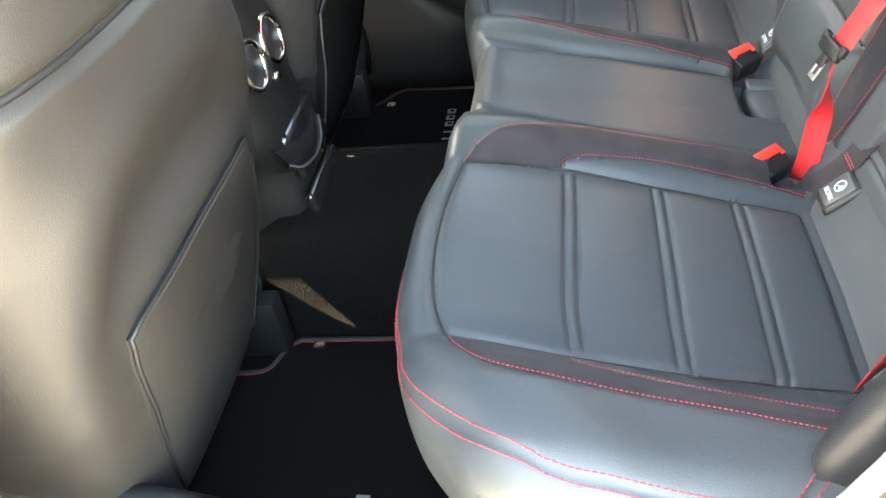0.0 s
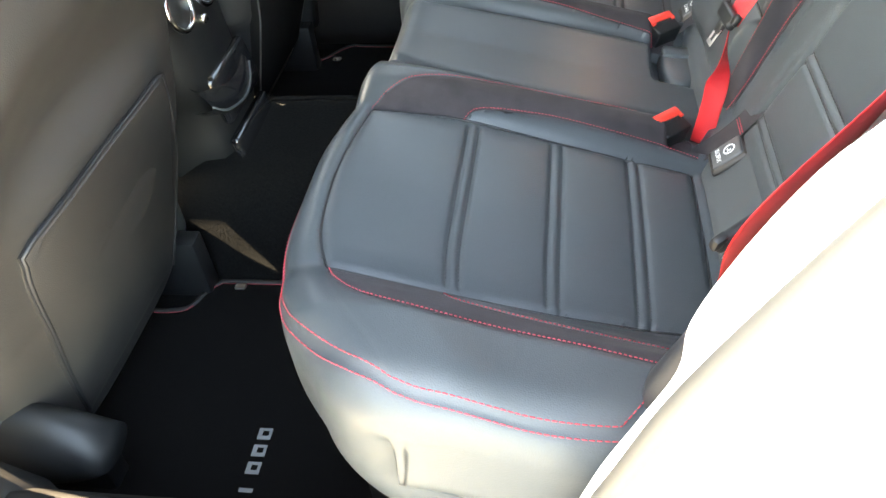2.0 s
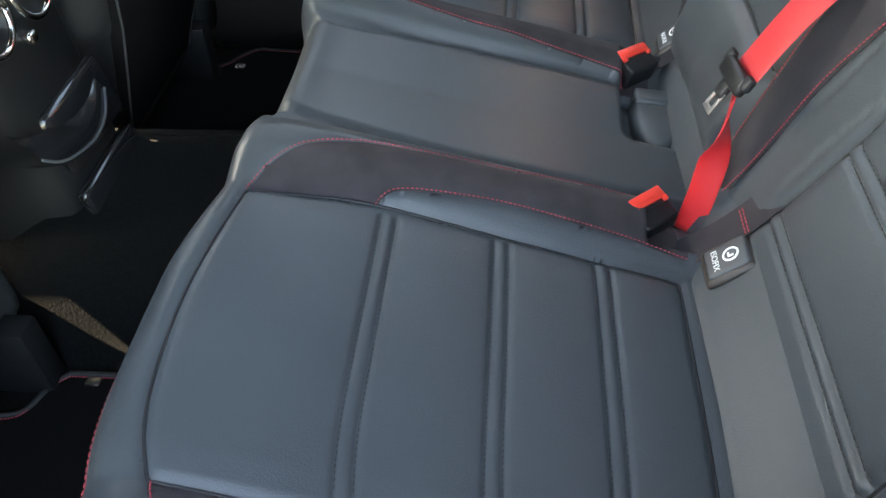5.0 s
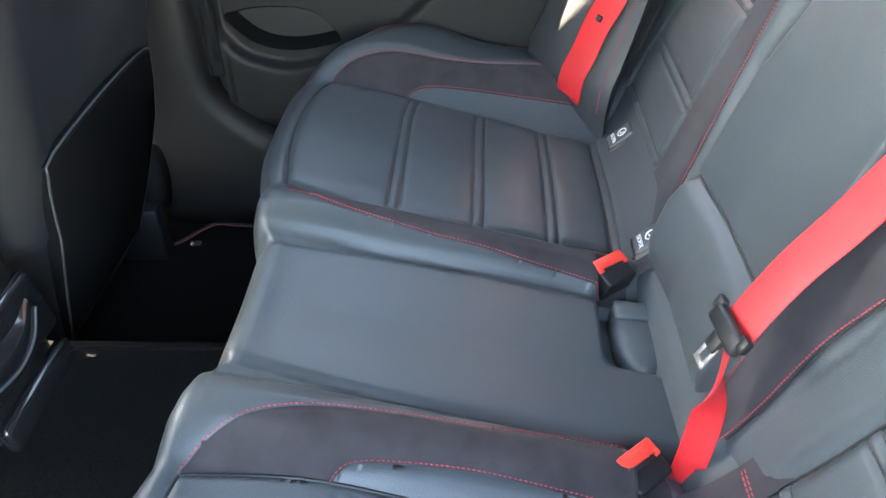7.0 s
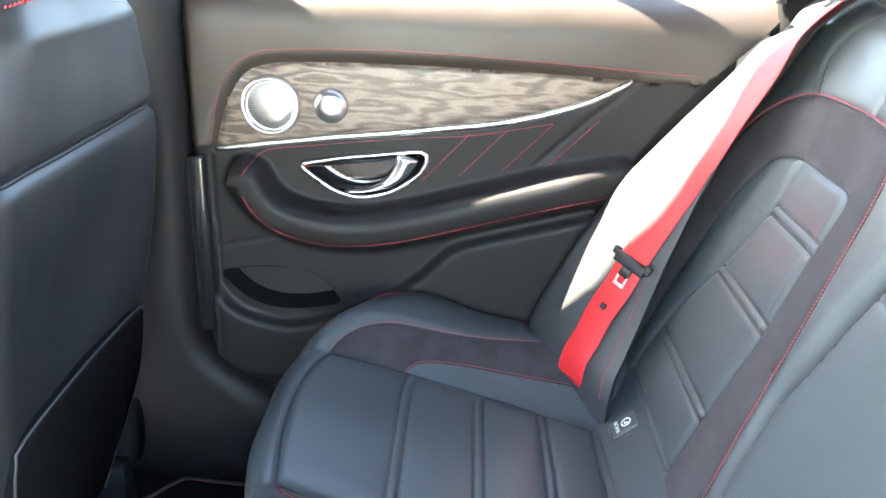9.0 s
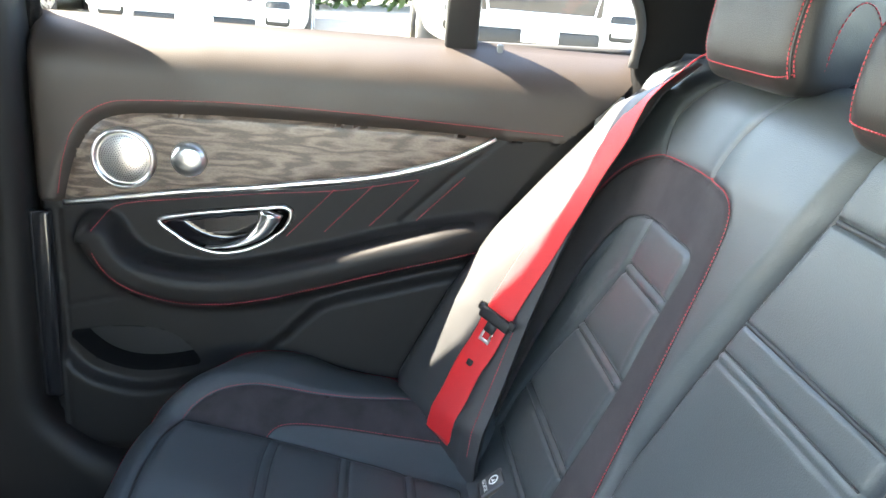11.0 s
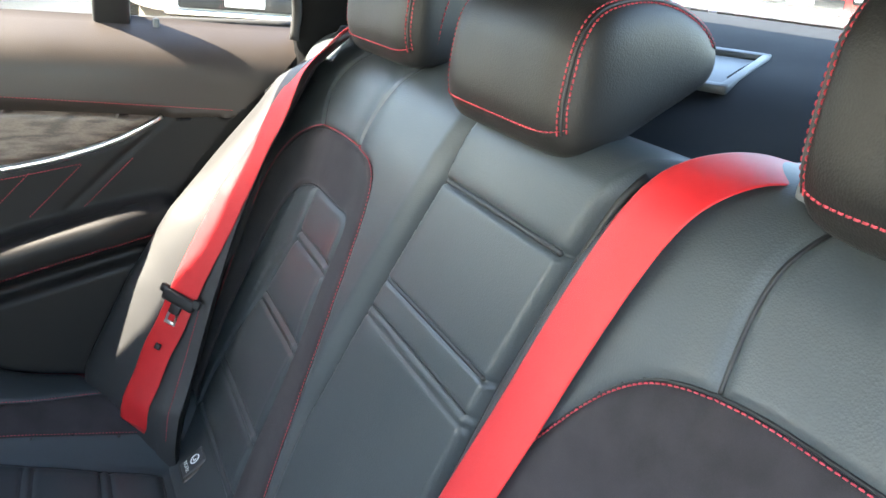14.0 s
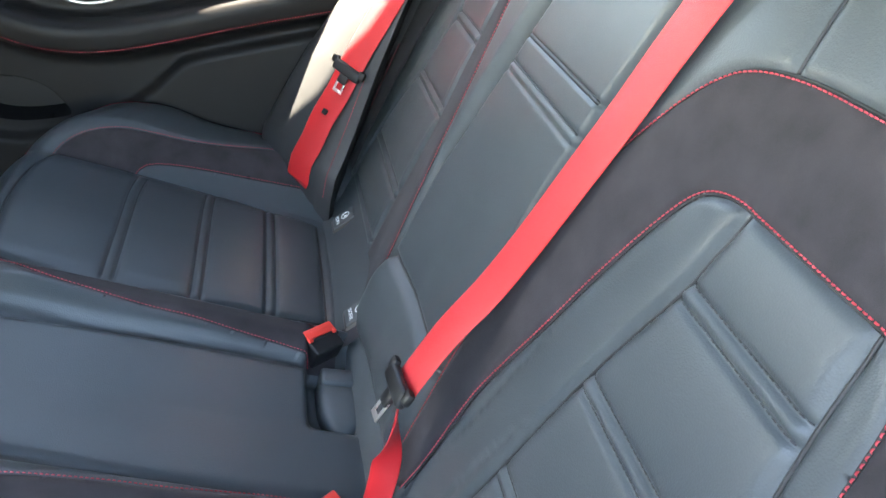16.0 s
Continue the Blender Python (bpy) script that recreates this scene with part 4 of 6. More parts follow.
def backrest(B, sign, y0, y1, label):
    t = thing("backrest", label, "car seat", "rear backrests")
    sh = Sheet(y0, y1, 0.28, 1.06, 0.0036, back_place, back_height(B, sign), (), [f[0] for f in B["flutes"]])
    sh.out = -1 if (sh.normal(np.array([[(y0 + y1) / 2, 0.6]]))[0, 0] > 0) else 1
    edge = [(p[0], p[1]) for p in B["edge"]]
    outer = y0 - 0.1 if sign < 0 else y1 + 0.1
    cut = [(edge[0][0], 1.2)] + edge + [(edge[-1][0], 0.2), (outer, 0.2), (outer, 1.2)]
    suede = np.vstack([B["up"], B["in"][::-1]])
    sh.build(t, ("leather_cover", LEATHER, ""), [("suede_band", suede, SUEDE, "matt black suede horseshoe"), ("seat_panel", B["in"], LEATHER, "fluted smooth black leather panel")], cut=np.array(cut))
    for n in ("up", "in"):
        if n == "up" or sign < 0:
            sh.seam("red_stitching", B[n], RED_THREAD, t, offset=0.0030 if n == "up" else -0.0030, lift=0.0017, length=0.0032, gap=0.0013, width=0.0014, height=0.0009)
        sh.cord("seam_piping", B[n], 0.0013, PIPING, t, lift=0.0009)
    for n in ("crease", "seam", "seam_b") + (("crease_r",) if sign < 0 else ()):
        sh.cord("seam_piping", B[n], 0.0018, PIPING, t, lift=0.0004)
    for f, a, b in B["flutes"]:
        for e in (-0.0070, 0.0070):
            sh.seam("dark_stitching", [(a, f + e), (b, f + e)], DARK_THREAD, t, lift=0.0004, length=0.0046, gap=0.0014, width=0.0014)
    lo, hi = (min(y0, y1) + 0.02, max(y0, y1) - 0.02)
    prof = [(back_x(0.3) + 0.03, 0.27), (back_x(0.86) + 0.03, 0.86), (0.80, 0.875), (0.80, 0.27)]
    slab("back_shell", prof, 1, lo + (0.04 if sign < 0 else 0.06), hi - (0.06 if sign < 0 else 0.0), CARPET, t)
    return t


near_back = backrest(NB, -1, -0.70, -0.04, "black leather rear backrest with suede horseshoe and red stitching")
backrest(FB, 1, 0.10, 0.70, "black leather rear backrest with suede horseshoe and red stitching")

# middle section with the folded armrest
MID_L, MID_R = np.array(FB["edge"]) + [0.006, 0], np.array(NB["edge"]) - [0.012, 0]


def mid_height(P):
    y, z = P[:, 0], P[:, 1]
    l, r = np.interp(z, MID_L[::-1, 1], MID_L[::-1, 0]), np.interp(z, MID_R[::-1, 1], MID_R[::-1, 0])
    m = np.clip(np.minimum(l - y, y - r), 0, None)
    h = 0.010 + 0.004 * ramp(m, 0, 0.02) - 0.016 * (1 - ramp(m, 0.002, 0.020)) - 0.032 * ramp(z, 0.875, 0.95)
    h += 0.0015 * ramp(z, 0.826, 0.84) * (1 - ramp(z, 0.90, 0.97)) - 0.0065 * bell(z - 0.824, 0.0034)
    h -= 0.004 * bell(z - 0.709, 0.0026) + 0.0024 * bell(z - 0.676, 0.0026) + 0.0018 * bell(z - 0.665, 0.0026)
    h += 0.016 * bell(z - 0.335, 0.052, 4) - 0.010 * bell(z - 0.394, 0.0055)
    h += 0.010 * (1 - ramp(z, 0.40, 0.66)) * ramp(y, 0.08, 0.20)
    return h


middle = thing("middle_backrest", "black leather middle backrest with a folded armrest", "car seat", "rear backrests")
ms = Sheet(-0.15, 0.22, 0.28, 1.06, 0.0036, back_place, mid_height, (), (0.824, 0.709, 0.671))
ms.out = -1 if ms.normal(np.array([[0.05, 0.6]]))[0, 0] > 0 else 1
cut = np.vstack([[(MID_L[0, 0], 1.2)], MID_L, [(MID_L[-1, 0], 0.2), (MID_R[-1, 0], 0.2)], MID_R[::-1], [(MID_R[0, 0], 1.2)]])
arm_top = [(0.4, 1.2), (0.4, 0.8235), (-0.4, 0.8235), (-0.4, 1.2)]
ms.build(middle, ("armrest_cover", LEATHER, ""), [("upper_cover", np.array(arm_top), LEATHER, "")], cut=cut)
for z, r in ((0.824, 0.0034), (0.709, 0.0028), (0.676, 0.0010), (0.394, 0.0020)):
    lr = [np.interp(z, e[::-1, 1], e[::-1, 0]) for e in (MID_R, MID_L)]
    ms.cord("seam_piping", np.array([(lr[0] + 0.020, z), (lr[1] - 0.012, z)]), r, PIPING, middle, lift=0.0010)
# dark cords, no piping here: they draw the shade in the gaps between backrests
for line in (np.array(FB["edge"]) + [0.001, 0], np.array(NB["edge"]) - [0.004, 0]):
    line = resample(curve_points(line, 0.01), 0.006)
    line = line[(line[:, 1] > 0.40) & (line[:, 1] < 0.90)]
    tube("seam_piping", back_place(line[:, 0], line[:, 1], np.full(len(line), 0.0005)), 0.0042, PIPING, middle, "dark cord standing for the shaded gap beside the backrest", sides=6)
slab("back_shell", [(back_x(0.3) + 0.02, 0.27), (back_x(0.84) + 0.02, 0.84), (0.80, 0.875), (0.80, 0.27)], 1, -0.04, 0.12, CARPET, middle)


# ---- side bolsters between backrests and doors ----
def bolster_rows(s):
    zs = np.array([0.30, 0.345, 0.375, 0.43, 0.525, 0.63, 0.722, 0.80, 0.875, 0.91, 0.95])
    xo = np.array([0.425, 0.396, 0.397, 0.423, 0.469, 0.530, 0.608, 0.675, 0.728, 0.770, 0.79])
    yi = np.array([0.52, 0.53, 0.538, 0.546, 0.553, 0.554, 0.550, 0.542, 0.526, 0.505, 0.48])
    xi = np.array([0.520, 0.528, 0.540, 0.556, 0.582, 0.614, 0.649, 0.682, 0.718, 0.740, 0.79])
    z = np.linspace(0.25, 0.918, 74)
    f = lambda q: np.interp(z, zs, np.convolve(np.pad(q, 1, mode="edge"), [0.15, 0.7, 0.15], mode="valid"))
    xo, yi, xi = f(xo), f(yi), f(xi)
    rows = []
    for k in range(len(z)):
        row = [(xo[k] + 0.16, s * 0.690, z[k]), (xo[k] + 0.03, s * 0.678, z[k])]
        for w in np.linspace(0, 1, 26):
            y = 0.662 * (1 - w) + yi[k] * w
            x = xo[k] * (1 - w) + xi[k] * w - 0.016 * math.sin(math.pi * w) + 0.005 * max(0, 1 - w / 0.06) ** 2
            yy2 = y + 0.010 * max(0, 1 - w / 0.06)
            x += 0.003 * math.exp(-(((w - 0.80) / 0.02) ** 2))
            row.append((x, s * yy2, z[k] - 0.05 * (1 - w) * float(ramp(z[k], 0.83, 0.918))))
        rows.append(row)
    return rows


for s in (1, -1):
    t = thing("side_bolster", "black leather side bolster beside the rear backrest", "seat bolster", "side bolsters")
    rows = bolster_rows(s)
    loft("leather_cover", rows, BOLSTER_LEATHER, t)
    inner = np.array([r[-1] for r in rows])
    # same bolster leather carried on; the darker material puts shade into its colour
    loft("inner_flank", [inner, inner + [0.006, 0.006 * s, 0], inner + [0.012, 0.040 * s, 0], inner + [0.030, 0.085 * s, 0]], HEADREST_LEATHER, t, "leather flank behind the belt, coloured dark as in shade")
    line = np.array([r[25] for r in rows[6:30]])
    stitches("red_stitching", resample(line, 0.003) + np.array([-0.75, -0.6 * s, 0.2]) * 0.001, np.tile([-0.75, -0.6 * s, 0.2], (len(resample(line, 0.003)), 1)), RED_THREAD, t, width=0.0016)


# ---- headrests ----
def headrest(cy, profile, half, label, arch=False, rear=0.62):
    """A padded block: a closed side profile (x, z), drawn in at both ends, narrower towards the rear; sewn-in side panels."""
    t = thing("headrest", label, "headrest", "rear headrests")
    ring = resample(curve_points(profile + profile[:1], 0.002, closed=False), 0.004)[:-1]
    mid = np.array([ring[:, 0].mean(), ring[:, 1].mean()])
    x0, x1 = ring[:, 0].min(), ring[:, 0].max()

    def at(v, q):
        """The place at v (-1 to 1 across) over the profile point q."""
        shrink = 0.02 + 0.98 * (1 - np.abs(v) ** 8.0) ** (1 / 3.4)
        p = mid + (q - mid) * shrink[:, None]
        taper = 1 - (1 - rear) * ramp(p[:, 0], x0 + 0.01, x1) ** 0.8
        return np.stack([p[:, 0], cy + half * v * taper, p[:, 1]], 1)

    vs = np.sin(np.linspace(-np.pi / 2, np.pi / 2, 61))
    loft("cushion", [at(np.full(len(ring), v), ring) for v in vs], HEADREST_LEATHER, t, closed=True, caps=True)

    def outward(p, v):
        n = np.stack([p[:, 0] - mid[0], 1.2 * (p[:, 1] - cy), p[:, 2] - mid[1]], 1)
        return n / (np.linalg.norm(n, axis=1)[:, None] + 1e-9)

    # double seams run up the front and back along the top of each side panel, one along the lower front edge
    a = int(np.argmin(np.hypot(ring[:, 0] - profile[0][0], ring[:, 1] - profile[0][1])))
    run = np.roll(ring, -a, 0)[: int(len(ring) * 0.56)]
    for side in (-1, 1):
        for v in (0.838, 0.888):
            p = resample(at(np.full(len(run), side * v), run), 0.0015)
            stitches("red_stitching", p + outward(p, side) * 0.0004, outward(p, side), RED_THREAD, t, length=0.0036, gap=0.0012, width=0.0016, height=0.0009)
        p = resample(at(np.full(len(run), side * 0.863), run), 0.004)
        tube("seam_piping", p, 0.0015, PIPING, t, sides=6, up=(0, 1, 0))
    w = np.linspace(-0.88, 0.88, 140)
    p = resample(at(w, np.tile(run[1], (140, 1))), 0.0015)
    stitches("red_stitching", p + [-0.0006, 0, -0.0002], np.tile([-0.9, 0, -0.4], (len(p), 1)), RED_THREAD, t, length=0.0036, gap=0.0012, width=0.0016, height=0.0009)
    if arch:
        # curved seam on the side panel over the cut-out for the adjuster
        c = np.linspace(0, np.pi, 60)
        q = np.stack([mid[0] + 0.012 + 0.038 * np.cos(c), mid[1] - 0.048 + 0.075 * np.sin(c) ** 0.8], 1)
        rel = np.hypot(*((q - mid) / (np.array([x1 - x0, ring[:, 1].max() - ring[:, 1].min()]) / 2)).T)
        v = -(1 - np.clip(rel, 0, 0.97) ** 3.4) ** (1 / 8.0)
        taper = 1 - (1 - rear) * ramp(q[:, 0], x0 + 0.01, x1) ** 0.8
        line = np.stack([q[:, 0], cy + half * v * taper - 0.001, q[:, 1]], 1)
        stitches("red_stitching", line, np.tile([0.2, -1.0, 0], (len(line), 1)), RED_THREAD, t, length=0.005, gap=0.0016, width=0.0014)
    lowest = ring[:, 1].min()
    for o in (-0.55, 0.55):
        tube("post", [(mid[0], cy + o * half, lowest + 0.03), (mid[0] + 0.004, cy + o * half, lowest - 0.06)], 0.006, GLOSS_BLACK, t)
    return t


LOW_PROFILE = [(0.731, 0.905), (0.728, 0.925), (0.730, 0.955), (0.736, 0.985), (0.751, 1.006), (0.780, 1.016), (0.820, 1.019), (0.860, 1.013), (0.896, 0.998), (0.916, 0.976), (0.914, 0.952),
               (0.888, 0.934), (0.845, 0.914), (0.800, 0.895), (0.766, 0.887), (0.742, 0.891)]
TALL_PROFILE = [(0.741, 0.924), (0.736, 0.945), (0.737, 0.980), (0.743, 1.016), (0.760, 1.042), (0.795, 1.054), (0.835, 1.052), (0.864, 1.034), (0.877, 1.000), (0.877, 0.965), (0.867, 0.938),
                (0.838, 0.920), (0.800, 0.910), (0.766, 0.908), (0.749, 0.912)]
headrest(0.046, LOW_PROFILE, 0.114, "low black leather middle headrest with red double stitching", rear=0.66)
headrest(0.372, TALL_PROFILE, 0.118, "black leather headrest with red double stitching, on the backrest", arch=True)
headrest(-0.372, TALL_PROFILE, 0.122, "black leather headrest with red double stitching, on the backrest", arch=True)
part("belt_guide", box_bm((0.790, -0.285, 0.905), (0.830, -0.225, 0.926), 0.006, 3), GREY_PLASTIC, near_back, "pale grey plastic belt guide")


# ---- seat belts ----
def tongue(m, parent, both=True):
    part("tongue_grip", join_bm(box_bm((-0.036, -0.011, -0.006), (0.036, 0.013, 0.007), 0.005, 3, m), box_bm((-0.045, 0.000, -0.004), (-0.028, 0.018, 0.006), 0.004, 2, m), box_bm((0.028, 0.000, -0.004), (0.045, 0.018, 0.006), 0.004, 2, m),
         box_bm((-0.012, -0.030, -0.004), (0.012, -0.006, 0.005), 0.004, 2, m)), BLACK_PLASTIC, parent, "black plastic grip")
    part("tongue_blade", join_bm(box_bm((-0.012, -0.046, -0.001), (-0.007, -0.020, 0.0015), 0.0005, m=m), box_bm((0.007, -0.046, -0.001), (0.012, -0.020, 0.0015), 0.0005, m=m), box_bm((-0.012, -0.051, -0.001), (0.012, -0.044, 0.0015), 0.0005, m=m)), SATIN_METAL, parent, "bright steel blade")


def pose_on(p, along, normal):
    y = Vector(along).normalized()
    z = Vector(normal).normalized()
    x = y.cross(z).normalized()
    z = x.cross(y).normalized()
    return Matrix.Translation(p) @ Matrix((x, y, z)).transposed().to_4x4()


for s in (1, -1):
    t = thing("seat_belt", "red seat belt lying against the side bolster", "seat belt", "seat belts")
    lower_end = [(0.492, 0.574, 0.316), (0.473, 0.573, 0.338), (0.505, 0.577, 0.44), (0.518, 0.574, 0.464), (0.542, 0.575, 0.522), (0.561, 0.574, 0.567), (0.587, 0.571, 0.622)]
    if s < 0:
        lower_end = [(0.470, 0.574, 0.36), (0.478, 0.600, 0.45), (0.472, 0.628, 0.510), (0.476, 0.636, 0.537), (0.496, 0.626, 0.558), (0.520, 0.612, 0.577), (0.562, 0.588, 0.612)]
    path = resample(curve_points(lower_end + [(0.614, 0.568, 0.675), (0.657, 0.559, 0.756), (0.699, 0.550, 0.843), (0.714, 0.545, 0.868),
                                  (0.742, 0.530, 0.905), (0.772, 0.500, 0.935), (0.815, 0.44, 0.955)], 0.01), 0.008)
    face = np.array(bolster_rows(1))[:, 2:28].reshape(-1, 3)
    for p in path:
        near = face[np.argsort(np.hypot(face[:, 1] - p[1], face[:, 2] - p[2]))[:3]]
        k = min(1.0, max(0.0, (0.95 - p[2]) / 0.04))
        p[0] = p[0] * (1 - k) + k * min(p[0], near[:, 0].mean() - 0.004)
    path[2:-2] = (path[:-4] + path[1:-3] + path[2:-2] + path[3:-1] + path[4:]) / 5
    tan = np.gradient(path, axis=0)
    nrm = np.tile([-0.62, -0.74, 0.25], (len(path), 1))
    flat = np.cross(tan, nrm)
    flat /= np.linalg.norm(flat, axis=1)[:, None]
    turn = (0.5 * ramp(path[:, 2], 0.62, 0.78) + 0.5 * ramp(path[:, 2], 0.80, 0.91))[:, None]
    flat = flat * (1 - turn) + np.array([-0.35, -0.85, 0.10]) * turn
    for q in (path, tan, nrm, flat):
        q[:, 1] *= s
    ribbon("webbing", path, flat, 0.047, 0.0016, WEB, t, "bright red woven webbing")
    i = int(np.argmin(np.abs(path[:, 2] - 0.515)))
    tongue(pose_on(path[i] + np.array([-0.62, -0.74 * s, 0.25]) * 0.005, tan[i], nrm[i]) @ Matrix.Diagonal((0.78, 0.78, 0.8, 1)), t)
    part("stop_button", box_bm((-0.005, -0.005, -0.001), (0.005, 0.005, 0.004), 0.002, m=pose_on(path[max(0, i - 10)] + np.array([-0.62, -0.74 * s, 0.25]) * 0.002, tan[i], nrm[i])), BLACK_PLASTIC, t)
t = thing("seat_belt", "red middle seat belt drawn across the backrest to the seat joint", "seat belt", "seat belts")
path = resample(curve_points([(0.543, -0.108, 0.425), (0.578, -0.101, 0.485), (0.612, -0.099, 0.535), (0.637, -0.109, 0.595), (0.659, -0.122, 0.66), (0.681, -0.135, 0.725), (0.701, -0.147, 0.788), (0.720, -0.160, 0.846), (0.734, -0.170, 0.882),
                              (0.749, -0.177, 0.903), (0.772, -0.184, 0.916), (0.804, -0.193, 0.9215), (0.845, -0.203, 0.914)], 0.01), 0.008)
tan = np.gradient(path, axis=0)
w = ramp(path[:, 0], 0.715, 0.80)[:, None]
nrm = np.array([-0.94, -0.10, 0.33]) * (1 - w) + np.array([-0.35, -0.1, 0.93]) * w
ribbon("webbing", path, np.cross(tan, nrm), 0.047, 0.0016, WEB, t, "bright red woven webbing")
low = resample(curve_points([(0.541, -0.112, 0.428), (0.538, -0.114, 0.39), (0.533, -0.122, 0.33), (0.526, -0.130, 0.285), (0.520, -0.134, 0.25)], 0.01), 0.008)
k = ramp(low[:, 2], 0.405, 0.30)[:, None]
acr = np.array([0.25, 1.0, 0.2]) * (1 - k) + np.array([0.80, -0.55, -0.05]) * k
ribbon("lower_webbing", low, acr, 0.030, 0.0016, WEB, t, "bright red woven webbing")
mt = pose_on((0.536, -0.110, 0.430), tan[0], (-0.86, -0.02, 0.50)) @ Matrix.Diagonal((0.8, 0.8, 0.85, 1))
tongue(mt, t)


# ---- far rear door ----
def door_place(x, z, h):
    y = 0.715 + 0.058 * np.clip((z - 0.81) / 0.092, 0, 1) ** 2.6
    return np.stack([x, y - h, z], 1)


RIDGE = curve_points([(-0.066, 0.578), (-0.055, 0.556), (-0.030, 0.530), (0.015, 0.510), (0.08, 0.500), (0.16, 0.507), (0.25, 0.530), (0.35, 0.560), (0.45, 0.588), (0.53, 0.605)], 0.01)
SWOOSH = curve_points([(-0.136, 0.50), (-0.137, 0.43), (-0.132, 0.378), (-0.100, 0.340), (-0.050, 0.321), (0.0, 0.318), (0.075, 0.338), (0.150, 0.376), (0.205, 0.412), (0.245, 0.452), (0.275, 0.478), (0.343, 0.500), (0.42, 0.522), (0.50, 0.545)], 0.01)
WOOD_LINE = curve_points([(-0.122, 0.626), (-0.112, 0.665), (-0.098, 0.705), (-0.070, 0.747), (-0.035, 0.764), (0.02, 0.770), (0.146, 0.773), (0.322, 0.771), (0.45, 0.768), (0.534, 0.764)], 0.008)
CHROME_LINE = curve_points([(-0.122, 0.625), (0.059, 0.652), (0.160, 0.664), (0.239, 0.675), (0.33, 0.688), (0.400, 0.704), (0.470, 0.728), (0.536, 0.764)], 0.008)
HANDLE = curve_points([(0.020, 0.606), (0.065, 0.617), (0.117, 0.625), (0.170, 0.632), (0.214, 0.636), (0.222, 0.622), (0.208, 0.597), (0.172, 0.571), (0.135, 0.558), (0.104, 0.556), (0.070, 0.566), (0.040, 0.586)], 0.006, closed=True)
POCKET = curve_points([(-0.126, 0.404), (-0.10, 0.415), (-0.057, 0.421), (0.0, 0.420), (0.035, 0.410), (0.063, 0.386), (0.078, 0.360), (0.055, 0.350), (0.0, 0.341), (-0.05, 0.345), (-0.092, 0.365)], 0.008, closed=True)


def door_height(P):
    x, z = P[:, 0], P[:, 1]
    h = np.zeros_like(x)
    dr, qr = nearest(P, RIDGE)
    above = z > qr[:, 1]
    h += 0.058 * np.where(above, bell(dr, 0.034, 8), bell(dr, 0.030, 3)) * (1 - 0.3 * ramp(x, 0.45, 0.55))
    dw = nearest(P, WOOD_LINE)[0]
    h -= 0.004 * bell(dw, 0.004)
    h += 0.006 * ramp(dw * np.sign(z - np.interp(x, WOOD_LINE[:, 0], WOOD_LINE[:, 1])), 0.0, 0.02)
    h -= 0.003 * bell(nearest(P, CHROME_LINE)[0], 0.006)
    ih = inside(P, HANDLE)
    h -= 0.026 * ih * ramp(nearest(P, HANDLE, True)[0], 0, 0.014)
    ds = nearest(P, SWOOSH)[0]
    below = (z < np.interp(x, SWOOSH[6:, 0], SWOOSH[6:, 1])) & (x > -0.14)
    h += 0.016 * ramp(np.where(below, ds, -ds), -0.008, 0.012) * (x > -0.14)
    h += 0.004 * below
    ip = inside(P, POCKET)
    h -= 0.048 * ip * ramp(nearest(P, POCKET, True)[0], 0, 0.018)
    h -= 0.004 * bell(x + 0.132, 0.003) * (z < 0.62)
    h -= 0.003 * bell(z - (0.452 + (x + 0.134) * 0.235), 0.0025) * (x < 0.0) * (x > -0.134)
    h -= 0.003 * bell(nearest(P, [(0.395, 0.62), (0.475, 0.70), (0.545, 0.762)])[0], 0.003)
    h -= 0.03 * (1 - ramp(x, -0.172, -0.150))
    h -= 0.06 * (1 - ramp(z, 0.13, 0.22))
    return h


door = thing("rear_door", "closed rear car door with ash trim, chrome strip and black armrest", "car door")
ds = Sheet(-0.175, 0.765, 0.13, 0.905, 0.0045, door_place, door_height)
ds.out = 1 if ds.normal(np.array([[0.2, 0.45]]))[0, 1] < 0 else -1
cut = np.array([(-0.175, 0.13), (0.33, 0.13), (0.395, 0.30), (0.408, 0.36), (0.435, 0.425), (0.503, 0.55), (0.580, 0.682), (0.640, 0.762), (0.695, 0.812), (0.750, 0.868), (0.762, 0.905), (-0.175, 0.905)])
wood_area = np.vstack([WOOD_LINE, CHROME_LINE[::-1]])
lower = np.array([(-0.16, 0.626), (-0.122, 0.626)] + [tuple(p) for p in CHROME_LINE] + [(0.552, 0.762), (0.66, 0.765), (0.70, 0.5), (0.5, 0.1), (-0.16, 0.1)])
ds.build(door, ("upper_cover", LEATHER_WARM, "brown-black stitched upper trim"), [("lower_cover", lower, DOOR_LOWER, ""), ("wood_trim", wood_area, WOOD, "open-pore brown ash veneer"), ("handle_bowl", HANDLE, GLOSS_BLACK, ""), ("storage_pocket", POCKET, HEADLINER, "dark storage pocket")], cut=cut)
pad_line = resample(RIDGE[(RIDGE[:, 0] > 0.0) & (RIDGE[:, 0] < 0.515)], 0.008)
rows = []
for k, (x, z) in enumerate(pad_line):
    out = 0.018 * float(ramp(x, 0.44, 0.55))
    end = 0.75 + 0.25 * math.sqrt(max(0.0, 1 - max(0.0, (k - len(pad_line) + 4) / 4.0) ** 2))
    rows.append([(x, 0.716, z + 0.030 * end), (x, 0.704, z + 0.0345 * end), (x, 0.690, z + 0.0355 * end), (x, 0.672 + out, z + 0.0350 * end), (x, 0.660 + out, z + 0.0315 * end), (x, 0.6545 + out, z + 0.024 * end), (x, 0.6535 + out, z + 0.010), (x, 0.657 + out, z - 0.006)])
